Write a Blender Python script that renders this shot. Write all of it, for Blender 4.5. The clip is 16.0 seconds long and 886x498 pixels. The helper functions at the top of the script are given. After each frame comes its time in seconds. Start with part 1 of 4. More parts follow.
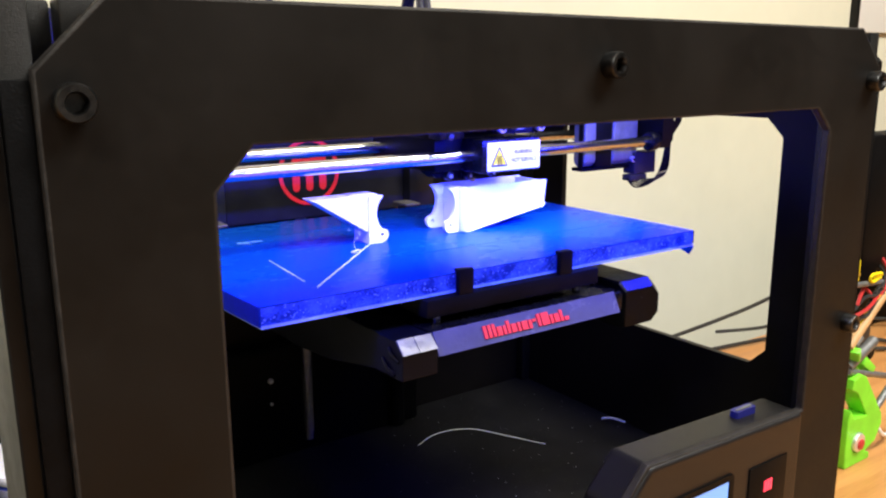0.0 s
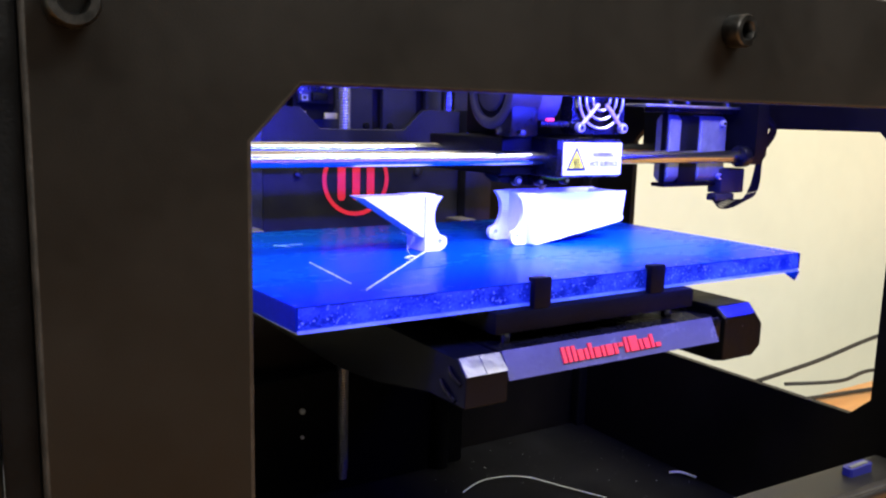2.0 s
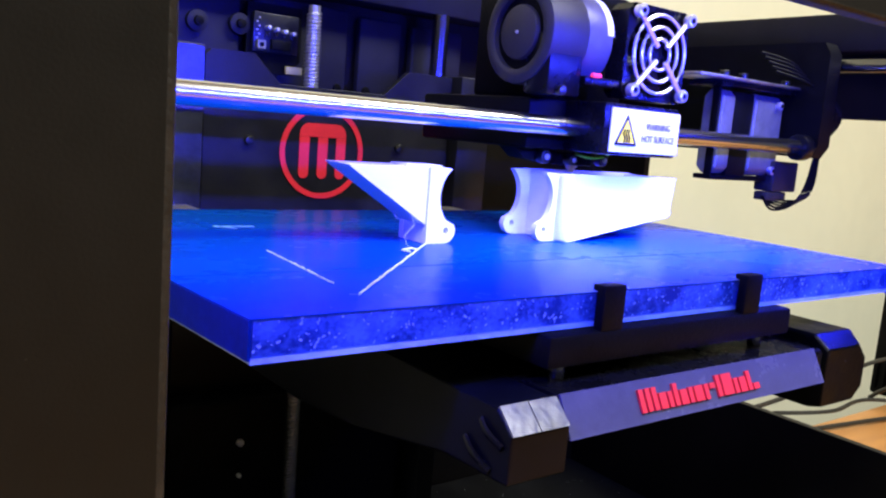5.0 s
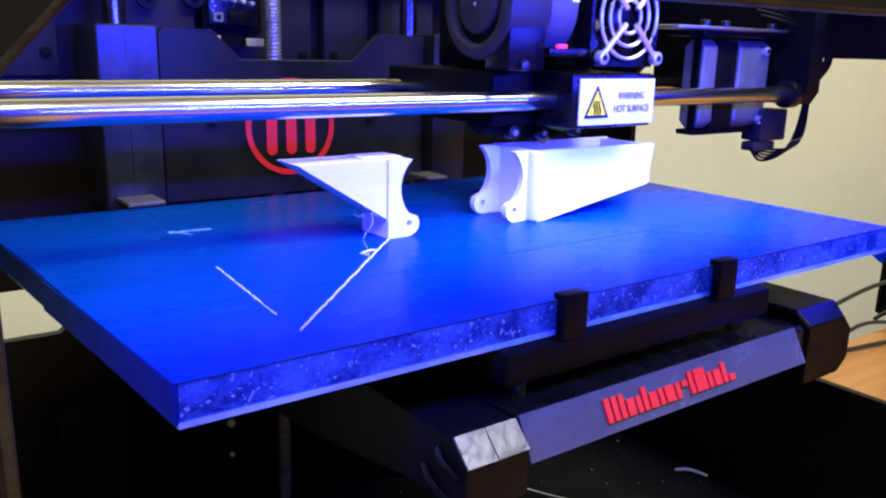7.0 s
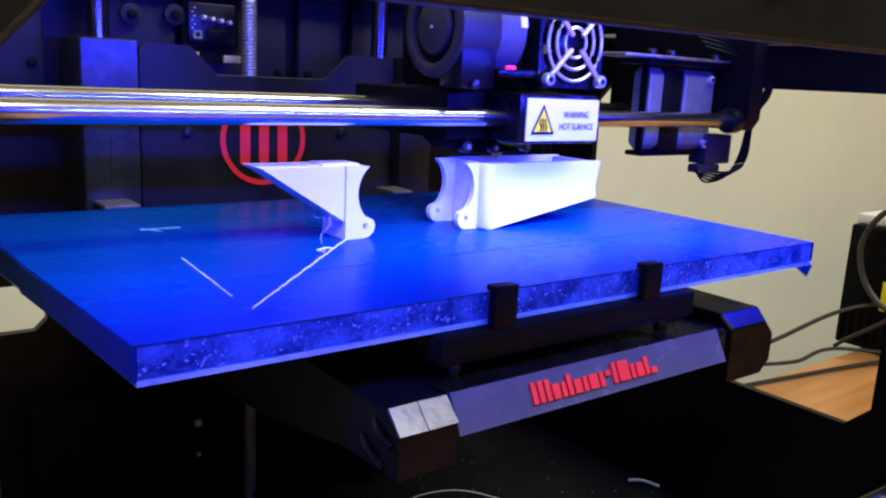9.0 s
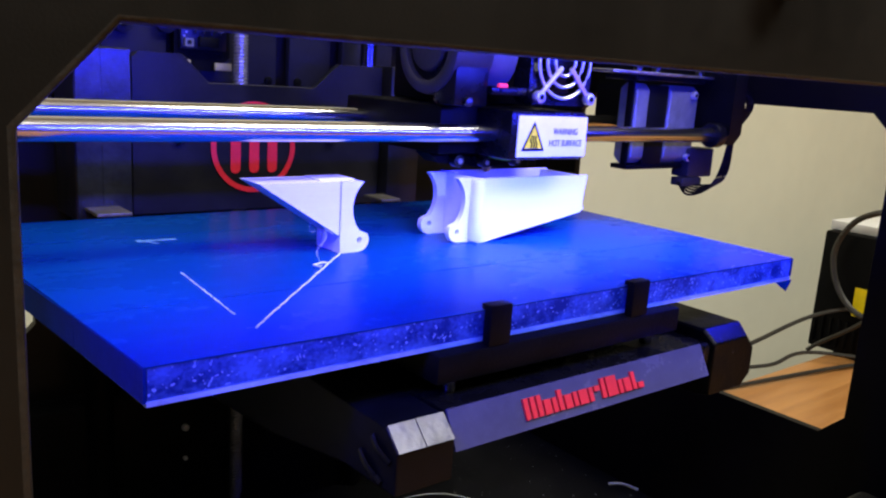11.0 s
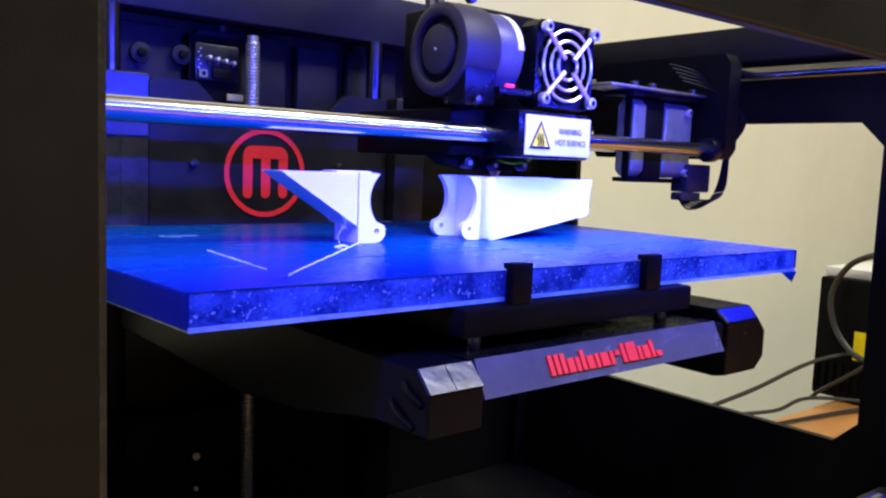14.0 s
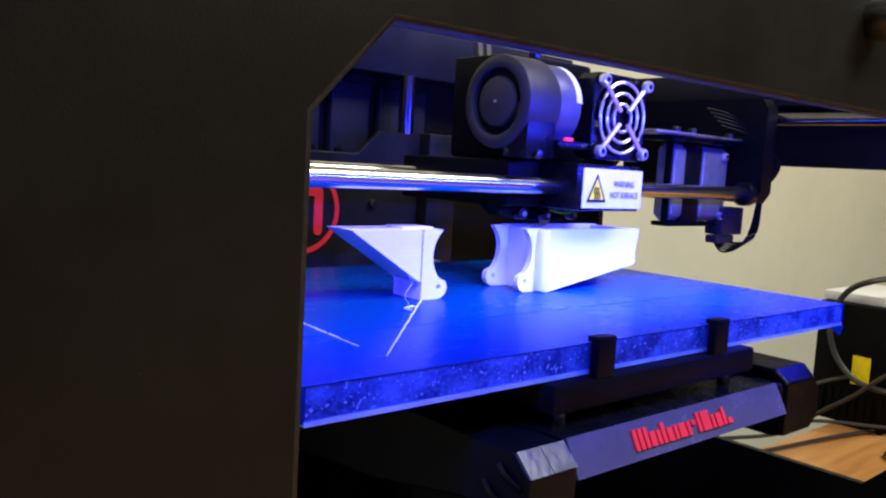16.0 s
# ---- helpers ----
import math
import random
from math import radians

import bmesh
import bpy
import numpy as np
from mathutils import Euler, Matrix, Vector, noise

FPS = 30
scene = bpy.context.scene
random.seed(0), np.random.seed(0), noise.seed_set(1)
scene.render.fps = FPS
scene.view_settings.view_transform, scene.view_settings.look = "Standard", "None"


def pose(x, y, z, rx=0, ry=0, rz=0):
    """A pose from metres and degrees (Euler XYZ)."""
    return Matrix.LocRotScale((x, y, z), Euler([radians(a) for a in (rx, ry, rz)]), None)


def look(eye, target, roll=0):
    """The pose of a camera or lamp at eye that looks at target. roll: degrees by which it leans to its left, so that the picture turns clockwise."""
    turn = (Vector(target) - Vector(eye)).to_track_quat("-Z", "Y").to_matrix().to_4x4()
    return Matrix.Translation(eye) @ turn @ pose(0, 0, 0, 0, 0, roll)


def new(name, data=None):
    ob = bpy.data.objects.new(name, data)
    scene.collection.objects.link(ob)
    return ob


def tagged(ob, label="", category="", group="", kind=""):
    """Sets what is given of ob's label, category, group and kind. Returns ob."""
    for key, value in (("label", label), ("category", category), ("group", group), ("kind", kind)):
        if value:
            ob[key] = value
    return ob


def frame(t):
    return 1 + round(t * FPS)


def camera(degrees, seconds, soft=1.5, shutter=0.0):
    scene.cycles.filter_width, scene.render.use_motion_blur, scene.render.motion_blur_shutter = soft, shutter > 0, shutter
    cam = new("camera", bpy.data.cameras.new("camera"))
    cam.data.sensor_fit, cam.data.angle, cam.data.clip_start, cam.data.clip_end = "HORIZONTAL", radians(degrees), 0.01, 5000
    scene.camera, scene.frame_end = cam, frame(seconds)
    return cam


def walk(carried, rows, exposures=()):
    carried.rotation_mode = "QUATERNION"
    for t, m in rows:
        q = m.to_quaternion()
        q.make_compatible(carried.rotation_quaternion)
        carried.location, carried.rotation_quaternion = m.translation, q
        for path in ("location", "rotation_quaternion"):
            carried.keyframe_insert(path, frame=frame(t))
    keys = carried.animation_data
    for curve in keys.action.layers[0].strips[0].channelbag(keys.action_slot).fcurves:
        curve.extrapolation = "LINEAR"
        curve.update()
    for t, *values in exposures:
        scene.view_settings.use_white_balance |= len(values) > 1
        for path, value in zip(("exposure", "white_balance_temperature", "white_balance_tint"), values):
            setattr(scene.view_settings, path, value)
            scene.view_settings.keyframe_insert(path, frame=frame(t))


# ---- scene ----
cam = camera(57.1, 16.0, soft=2.2)
PATH = [
    (0, (-0.134, -0.332, 0.104), (0.99, 1.264, -0.33), -0.2),
    (0.5, (-0.139, -0.322, 0.096), (0.962, 1.291, -0.336), 0.1),
    (1, (-0.148, -0.327, 0.076), (0.958, 1.298, -0.293), 1.1),
    (1.5, (-0.132, -0.328, 0.067), (0.958, 1.303, -0.321), 2.1),
    (2, (-0.112, -0.272, 0.070), (0.953, 1.390, -0.250), 1.5),
    (2.5, (-0.081, -0.212, 0.035), (1.007, 1.433, -0.297), -0.6),
    (3, (-0.07, -0.181, 0.034), (1.107, 1.401, -0.297), 0.0),
    (3.2, (-0.077, -0.175, 0.043), (1.085, 1.422, -0.272), 0.7),
    (5.3, (-0.068, -0.161, 0.045), (1.122, 1.416, -0.266), 4.9),
    (5.5, (-0.063, -0.16, 0.042), (1.119, 1.42, -0.288), 4.5),
    (6, (-0.054, -0.157, 0.041), (1.094, 1.435, -0.341), 2.6),
    (6.5, (-0.05, -0.153, 0.048), (1.1, 1.418, -0.409), 1.8),
    (7, (-0.049, -0.158, 0.069), (1.103, 1.403, -0.414), 1.4),
    (7.5, (-0.052, -0.167, 0.07), (1.123, 1.391, -0.368), 1.3),
    (8, (-0.058, -0.188, 0.074), (1.1, 1.394, -0.323), 2.1),
    (8.5, (-0.055, -0.188, 0.063), (1.123, 1.372, -0.36), 2.7),
    (9, (-0.054, -0.186, 0.065), (1.138, 1.366, -0.349), 2.9),
    (9.2, (-0.052, -0.186, 0.066), (1.155, 1.353, -0.353), 2.7),
    (11.3, (-0.065, -0.186, 0.076), (1.176, 1.323, -0.349), 4.1),
    (11.5, (-0.067, -0.186, 0.078), (1.178, 1.32, -0.353), 4.3),
    (12, (-0.075, -0.194, 0.082), (1.171, 1.313, -0.338), 4.4),
    (12.5, (-0.068, -0.196, 0.088), (1.165, 1.329, -0.304), 3.0),
    (13, (-0.061, -0.188, 0.068), (1.135, 1.374, -0.292), 3.0),
    (13.5, (-0.078, -0.201, 0.033), (1.149, 1.367, -0.152), 2.4),
    (14, (-0.078, -0.193, 0.034), (1.186, 1.344, -0.173), 2.3),
    (14.5, (-0.07, -0.194, 0.05), (1.19, 1.35, -0.119), 2.3),
    (15, (-0.081, -0.186, 0.051), (1.191, 1.348, -0.119), 2.8),
    (15.5, (-0.1, -0.177, 0.056), (1.205, 1.326, -0.139), 2.9),
    (16, (-0.103, -0.166, 0.055), (1.204, 1.335, -0.147), 3.3),
]
walk(cam, [(t, look(eye, target, roll)) for t, eye, target, roll in PATH],
     exposures=[(0.0, 0.7, 6500, 13), (1.0, 0.52, 6500, 13), (1.5, 0.64, 6500, 12), (2.0, 0.85, 6500, 11), (3.2, 1.0, 6500, 9), (5.3, 0.52, 6500, 7), (6.5, 0.48, 6500, 7), (7.0, 0.32, 6500, 8), (8.0, 0.08, 6500, 9), (9.0, 0.0, 6500, 10), (11.3, -0.1, 6700, 10), (12.5, -0.13, 6700, 10), (13.5, 0.15, 6500, 9), (14.0, 0.22, 6500, 9), (14.5, 0.15, 6500, 9), (16.0, 0.03, 6500, 9)])

# ---- world and lamps: a closed office room with ceiling panels, blue LED strips in the machine, an added pale fill ----
world = bpy.data.worlds.new("room_air")
scene.world = world
world.use_nodes = True
world.node_tree.nodes["Background"].inputs[0].default_value = (1.0, 0.93, 0.82, 1)
world.node_tree.nodes["Background"].inputs[1].default_value = 0.05


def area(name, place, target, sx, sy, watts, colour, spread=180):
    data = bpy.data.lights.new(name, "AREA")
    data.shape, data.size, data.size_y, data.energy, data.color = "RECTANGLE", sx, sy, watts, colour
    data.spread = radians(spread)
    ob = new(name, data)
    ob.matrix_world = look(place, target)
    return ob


WARM = (1.0, 0.985, 0.87)
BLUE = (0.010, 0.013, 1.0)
PALE_FILL = (0.36, 0.50, 1.0)
area("ceiling_lamp", (1.0, -0.9, 1.55), (1.0, -0.9, 0.0), 1.2, 0.6, 46.0, WARM)
area("ceiling_lamp", (-0.9, -0.9, 1.55), (-0.9, -0.9, 0.0), 1.2, 0.6, 26.0, WARM)
# Added pale fill with no strip behind it; whitens the printed parts
area("led_and_fill_front", (0.200, -0.034, 0.108), (0.205, 0.055, 0.0), 0.16, 0.006, 0.105, PALE_FILL, 52)
area("led_and_fill_front", (0.160, -0.0500, 0.0838), (0.160, 0.25, 0.050), 0.36, 0.004, 1.45, BLUE, 140)
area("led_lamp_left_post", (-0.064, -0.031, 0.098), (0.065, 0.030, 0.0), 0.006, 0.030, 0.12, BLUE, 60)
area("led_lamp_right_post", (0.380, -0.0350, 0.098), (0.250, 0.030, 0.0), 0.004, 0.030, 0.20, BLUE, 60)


# ---- materials ----
def mat(name, base, rough=0.5, metal=0.0, var=0.0, scale=40.0, bump=0.0, bscale=None, other=None,
        rvar=0.0, coat=0.0, stretch=(1, 1, 1), emit=0.0, trans=0.0, spec=0.5, span=(0.5, 0.9)):
    m = bpy.data.materials.new(name)
    m.use_nodes = True
    nt = m.node_tree
    b = nt.nodes["Principled BSDF"]
    b.inputs["Base Color"].default_value = (*base, 1)
    b.inputs["Roughness"].default_value = rough
    b.inputs["Metallic"].default_value = metal
    b.inputs["Coat Weight"].default_value = coat
    b.inputs["Coat Roughness"].default_value = 0.15
    b.inputs["Transmission Weight"].default_value = trans
    b.inputs["Specular IOR Level"].default_value = spec
    if emit:
        b.inputs["Emission Color"].default_value = (*base, 1)
        b.inputs["Emission Strength"].default_value = emit
    tc = nt.nodes.new("ShaderNodeTexCoord")
    mp = nt.nodes.new("ShaderNodeMapping")
    mp.inputs["Scale"].default_value = stretch
    nt.links.new(tc.outputs["Object"], mp.inputs[0])
    if var or other:
        n1 = nt.nodes.new("ShaderNodeTexNoise")
        n1.inputs["Scale"].default_value = scale
        n1.inputs["Detail"].default_value = 6
        nt.links.new(mp.outputs[0], n1.inputs["Vector"])
        n2 = nt.nodes.new("ShaderNodeTexNoise")
        n2.inputs["Scale"].default_value = scale * 7.3
        n2.inputs["Detail"].default_value = 3
        nt.links.new(mp.outputs[0], n2.inputs["Vector"])
        mixn = nt.nodes.new("ShaderNodeMath")
        mixn.operation = "MULTIPLY_ADD"
        nt.links.new(n2.outputs["Fac"], mixn.inputs[0])
        mixn.inputs[1].default_value = 0.4
        nt.links.new(n1.outputs["Fac"], mixn.inputs[2])
        ramp = nt.nodes.new("ShaderNodeValToRGB")
        lo = other if other else tuple(c * (1 - var) for c in base)
        hi = base if other else tuple(min(1, c * (1 + var)) for c in base)
        ramp.color_ramp.elements[0].position, ramp.color_ramp.elements[1].position = span
        ramp.color_ramp.elements[0].color = (*lo, 1)
        ramp.color_ramp.elements[1].color = (*hi, 1)
        nt.links.new(mixn.outputs[0], ramp.inputs[0])
        nt.links.new(ramp.outputs[0], b.inputs["Base Color"])
        if rvar:
            mr = nt.nodes.new("ShaderNodeMapRange")
            mr.inputs["From Min"].default_value, mr.inputs["From Max"].default_value = 0.5, 0.9
            mr.inputs["To Min"].default_value, mr.inputs["To Max"].default_value = rough - rvar, rough + rvar
            nt.links.new(mixn.outputs[0], mr.inputs[0])
            nt.links.new(mr.outputs[0], b.inputs["Roughness"])
    if bump:
        nb = nt.nodes.new("ShaderNodeTexNoise")
        nb.inputs["Scale"].default_value = bscale or scale * 10
        nb.inputs["Detail"].default_value = 4
        nt.links.new(mp.outputs[0], nb.inputs["Vector"])
        bp = nt.nodes.new("ShaderNodeBump")
        bp.inputs["Strength"].default_value = bump
        bp.inputs["Distance"].default_value = 0.001
        nt.links.new(nb.outputs["Fac"], bp.inputs["Height"])
        nt.links.new(bp.outputs[0], b.inputs["Normal"])
    return m


def speckled(m, colour, scale, cut):
    """Dust, and the acrylic's painted sparkle: pale specks where a fine noise is high."""
    nt = m.node_tree
    b = nt.nodes["Principled BSDF"]
    tc = nt.nodes.new("ShaderNodeTexCoord")
    nz = nt.nodes.new("ShaderNodeTexNoise")
    nz.inputs["Scale"].default_value, nz.inputs["Detail"].default_value = scale, 1.5
    nt.links.new(tc.outputs["Object"], nz.inputs["Vector"])
    mr = nt.nodes.new("ShaderNodeMapRange")
    mr.inputs["From Min"].default_value, mr.inputs["From Max"].default_value = cut, cut + 0.05
    nt.links.new(nz.outputs["Fac"], mr.inputs[0])
    mx = nt.nodes.new("ShaderNodeMix")
    mx.data_type = "RGBA"
    nt.links.new(mr.outputs[0], mx.inputs[0])
    link = b.inputs["Base Color"].links
    if link:
        nt.links.new(link[0].from_socket, mx.inputs[6])
    else:
        mx.inputs[6].default_value = b.inputs["Base Color"].default_value
    mx.inputs[7].default_value = (*colour, 1)
    nt.links.new(mx.outputs[2], b.inputs["Base Color"])
    return m


M_PANEL = mat("black_pvc", (0.0055, 0.0047, 0.0044), 0.40, spec=0.15, var=0.25, scale=25, bump=0.06, bscale=1800, rvar=0.06)
M_FRONT = mat("matt_front_pvc", (0.0049, 0.0041, 0.0037), 0.55, spec=0.2, var=0.25, scale=25, bump=0.06, bscale=1800, rvar=0.06)
speckled(M_FRONT, (0.022, 0.02, 0.018), 800, 0.755)
M_CUT = mat("bare_pvc_edge", (0.016, 0.0138, 0.013), 0.6, spec=0.3, var=0.5, scale=160, bump=0.3, bscale=700)
M_DUSTY = speckled(mat("dusty_black_floor", (0.0075, 0.0075, 0.0078), 0.55, spec=0.3, var=0.4, scale=45, bump=0.25, bscale=1400), (0.22, 0.22, 0.22), 520, 0.72)
M_FRAME = mat("black_powder_coat", (0.0050, 0.0048, 0.0048), 0.5, spec=0.3, var=0.3, scale=60, bump=0.3, bscale=2500)
M_PLASTIC = mat("black_plastic", (0.0030, 0.0030, 0.0042), 0.27, spec=0.2, var=0.3, scale=80, bump=0.06, bscale=1500, rvar=0.06)
M_STAGE = mat("satin_black_plate", (0.010, 0.010, 0.015), 0.36, spec=0.25, var=0.25, scale=60, bump=0.05, bscale=1500, rvar=0.06)
M_ARM = mat("matt_arm_plastic", (0.0022, 0.0025, 0.0052), 0.36, spec=0.09, var=0.3, scale=80, bump=0.05, bscale=1500)
M_ENDARM = speckled(mat("worn_arm_plastic", (0.0013, 0.0016, 0.0024), 0.36, spec=0.09, var=0.4, scale=90, bump=0.12, bscale=700, rvar=0.08), (0.05, 0.05, 0.06), 500, 0.72)
M_GREYPLASTIC = mat("dark_grey_plastic", (0.018, 0.017, 0.019), 0.5, var=0.15, scale=50, bump=0.25, bscale=1600)
M_HOUSING = mat("charcoal_housing", (0.0062, 0.0056, 0.0066), 0.42, spec=0.35, var=0.15, scale=50, bump=0.2, bscale=1600)
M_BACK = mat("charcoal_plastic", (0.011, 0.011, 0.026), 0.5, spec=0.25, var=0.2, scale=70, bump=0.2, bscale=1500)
M_DARK = mat("matt_black", (0.0022, 0.0023, 0.0029), 0.5, spec=0.09, var=0.4, scale=90, bump=0.2)
M_TAPE = mat("blue_tape", (0.0006, 0.050, 0.24), 0.27, spec=0.022, var=0.12, scale=24, bump=0.008, bscale=1200, rvar=0.02, stretch=(0.6, 1, 1))
# the same blue tape, darkened for the shade on its folded-down sides
M_TAPE_SHADED = mat("shaded_blue_tape", (0.0008, 0.022, 0.18), 0.6, spec=0.05, var=0.2, scale=60, bump=0.1, bscale=600)
M_EDGE = mat("acrylic_edge", (0.055, 0.15, 0.60), 0.30, other=(0.005, 0.028, 0.20), scale=125, bump=0.15, bscale=300, spec=0.06, stretch=(0.75, 1, 0.9), span=(0.54, 0.86))
# pale blue specks put sparkle into the acrylic edge's colour
speckled(M_EDGE, (0.22, 0.38, 0.88), 700, 0.655)
M_RIMLINE = mat("bright_rim_line", (0.22, 0.40, 0.90), 0.10, var=0.35, scale=120, bump=0.2, bscale=300, stretch=(0.3, 1, 1))
M_BUBBLE = mat("air_bubble_skin", (0.20, 0.34, 0.80), 0.15, var=0.1, scale=300)
M_WHITE = mat("white_pla", (0.84, 0.83, 0.82), 0.45, var=0.03, scale=60, bump=0.10, bscale=2200, stretch=(0.02, 0.02, 1))
M_STEEL = mat("polished_steel", (0.72, 0.72, 0.72), 0.19, 1.0, var=0.06, scale=60, rvar=0.04, stretch=(0.05, 1, 1))
M_GUIDE = mat("dull_steel", (0.22, 0.22, 0.23), 0.22, 1.0, var=0.1, scale=90, stretch=(1, 1, 0.05))
M_SCREW = mat("leadscrew_steel", (0.6, 0.6, 0.6), 0.36, 0.85, var=0.15, scale=200)
M_BOLT = mat("bolt_steel", (0.068, 0.068, 0.070), 0.35, 1.0, var=0.3, scale=300, rvar=0.08)
M_ALU = mat("brushed_aluminium", (0.55, 0.55, 0.57), 0.38, 1.0, var=0.15, scale=120, bump=0.2, rvar=0.08)
M_CAST = mat("cast_motor_cap", (0.21, 0.215, 0.22), 0.45, 0.6, var=0.2, scale=150, bump=0.3)
M_SILVERTAPE = mat("silver_tape", (0.046, 0.047, 0.085), 0.30, 0.2, var=0.35, scale=45, bump=0.5, bscale=160)
M_BLOCKTAPE = mat("dark_foil", (0.026, 0.028, 0.040), 0.24, 0.4, var=0.4, scale=60, bump=0.2, bscale=200)
M_STRIP = mat("lilac_film", (0.060, 0.060, 0.165), 0.24, 0.0, spec=0.5, var=0.12, scale=50, bump=0.1, rvar=0.05)
M_RED = mat("red_print", (0.66, 0.02, 0.045), 0.45, var=0.1, scale=90)
M_LABEL = mat("white_label", (0.82, 0.82, 0.82), 0.35, var=0.03, scale=90)
M_INK = mat("black_ink", (0.004, 0.004, 0.004), 0.5, spec=0.2)
M_TEXT = mat("dark_print", (0.02, 0.02, 0.03), 0.5)
M_YELLOW = mat("yellow_print", (0.90, 0.72, 0.002), 0.45, var=0.08, scale=120)
M_CREAM = mat("cream_tag", (0.42, 0.38, 0.17), 0.5, var=0.1, scale=120)
M_LED = mat("red_led", (1.0, 0.05, 0.10), 0.3, emit=0.65)
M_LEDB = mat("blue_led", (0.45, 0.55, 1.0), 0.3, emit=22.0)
M_LCD = mat("lit_display", (0.12, 0.27, 0.72), 0.2, emit=0.75)
M_WALL = mat("painted_wall", (0.81, 0.80, 0.645), 0.75, var=0.04, scale=3, bump=0.15, bscale=180)
M_SHADE = mat("dim_unseen_wall", (0.16, 0.155, 0.15), 0.8, var=0.05, scale=3, bump=0.1, bscale=150)
M_WHITEWALL = mat("white_board", (0.85, 0.84, 0.80), 0.4, var=0.02, scale=4)
M_CEIL = mat("ceiling_paint", (0.80, 0.78, 0.74), 0.8, var=0.03, scale=2)
M_FLOOR = mat("office_carpet", (0.10, 0.10, 0.11), 0.95, var=0.3, scale=60, bump=0.5)
M_WOOD = mat("orange_beech", (0.62, 0.30, 0.10), 0.42, other=(0.45, 0.19, 0.055), scale=9, bump=0.08, bscale=120, stretch=(0.6, 7, 7), rvar=0.06)
M_CABLE = mat("black_cable", (0.02, 0.02, 0.02), 0.45, var=0.2, scale=100)
M_GREYCABLE = mat("grey_cable", (0.028, 0.026, 0.022), 0.45, var=0.2, scale=100)
M_GREEN = mat("lime_plastic", (0.20, 0.75, 0.03), 0.40, var=0.1, scale=60, bump=0.2, bscale=1500)
M_STICK = mat("pale_dowel", (0.55, 0.33, 0.15), 0.55, var=0.2, scale=40, stretch=(1, 1, 0.1))
M_REDWIRE = mat("red_wire", (0.5, 0.03, 0.03), 0.45)
M_TUBBLUE = mat("blue_tub", (0.03, 0.06, 0.40), 0.4, var=0.1, scale=50)
M_FILAMENT = mat("pale_filament", (0.78, 0.84, 0.82), 0.5, var=0.1, scale=300)
M_TAB = mat("bare_metal_tab", (0.15, 0.14, 0.095), 0.45, 0.5, var=0.25, scale=200)
M_BRASS = mat("brass", (0.65, 0.48, 0.20), 0.3, 1.0, var=0.1, scale=200)
M_PCB = mat("dark_circuit_board", (0.006, 0.007, 0.014), 0.30, var=0.3, scale=150)
M_BLOWER = mat("slate_plastic", (0.075, 0.075, 0.095), 0.38, spec=0.4, var=0.15, scale=60, bump=0.1, bscale=1500)
M_SHEEN = mat("tinned_parts", (0.80, 0.80, 0.82), 0.30, 0.75, var=0.1, scale=300)
M_BLUEPLASTIC = mat("blue_plastic", (0.010, 0.012, 0.16), 0.4)


# ---- mesh helpers ----
def box(bm, x0, x1, y0, y1, z0, z1, bev=0.0, seg=2, turn=None):
    r = bmesh.ops.create_cube(bm, size=1.0)
    vs = r["verts"]
    m = Matrix.Translation(((x0 + x1) / 2, (y0 + y1) / 2, (z0 + z1) / 2)) @ Matrix.Diagonal((x1 - x0, y1 - y0, z1 - z0, 1))
    bmesh.ops.transform(bm, matrix=m, verts=vs)
    if bev:
        es = list({e for v in vs for e in v.link_edges})
        r2 = bmesh.ops.bevel(bm, geom=es, offset=bev, segments=seg, affect="EDGES", profile=0.5)
    return bm


def solid(x0, x1, y0, y1, z0, z1, bev=0.0, seg=2):
    return box(bmesh.new(), x0, x1, y0, y1, z0, z1, bev, seg)


AX = {"x": Matrix.Rotation(radians(90), 4, "Y"), "y": Matrix.Rotation(radians(-90), 4, "X"), "z": Matrix.Identity(4)}


def cyl(bm, c, r, h, axis="z", seg=24, r2=None, bev=0.0):
    res = bmesh.ops.create_cone(bm, cap_ends=True, segments=seg, radius1=r, radius2=r if r2 is None else r2, depth=h)
    bmesh.ops.transform(bm, matrix=Matrix.Translation(c) @ AX[axis], verts=res["verts"])
    if bev:
        es = [e for e in {e for v in res["verts"] for e in v.link_edges} if any(len(f.verts) > 4 for f in e.link_faces)]
        bmesh.ops.bevel(bm, geom=es, offset=bev, segments=2, affect="EDGES", profile=0.5)
    return bm


def tube(bm, pts, r, seg=8):
    rings = []
    pts = [Vector(p) for p in pts]
    for i, p in enumerate(pts):
        d = (pts[min(i + 1, len(pts) - 1)] - pts[max(i - 1, 0)]).normalized()
        up = Vector((0, 0, 1)) if abs(d.z) < 0.9 else Vector((1, 0, 0))
        a = d.cross(up).normalized()
        b = d.cross(a)
        rings.append([bm.verts.new(p + r * (math.cos(k * math.tau / seg) * a + math.sin(k * math.tau / seg) * b)) for k in range(seg)])
    for u, v in zip(rings, rings[1:]):
        for k in range(seg):
            bm.faces.new((u[k], u[(k + 1) % seg], v[(k + 1) % seg], v[k]))
    bm.faces.new(rings[0])
    bm.faces.new(rings[-1])
    return bm


def smooth_path(pts, n=8):
    out = []
    P = [Vector(p) for p in pts]
    for i in range(len(P) - 1):
        p0, p1, p2, p3 = P[max(i - 1, 0)], P[i], P[i + 1], P[min(i + 2, len(P) - 1)]
        for k in range(n):
            t = k / n
            out.append(0.5 * ((2 * p1) + (p2 - p0) * t + (2 * p0 - 5 * p1 + 4 * p2 - p3) * t * t + (3 * p1 - p0 - 3 * p2 + p3) * t ** 3))
    out.append(P[-1])
    return out


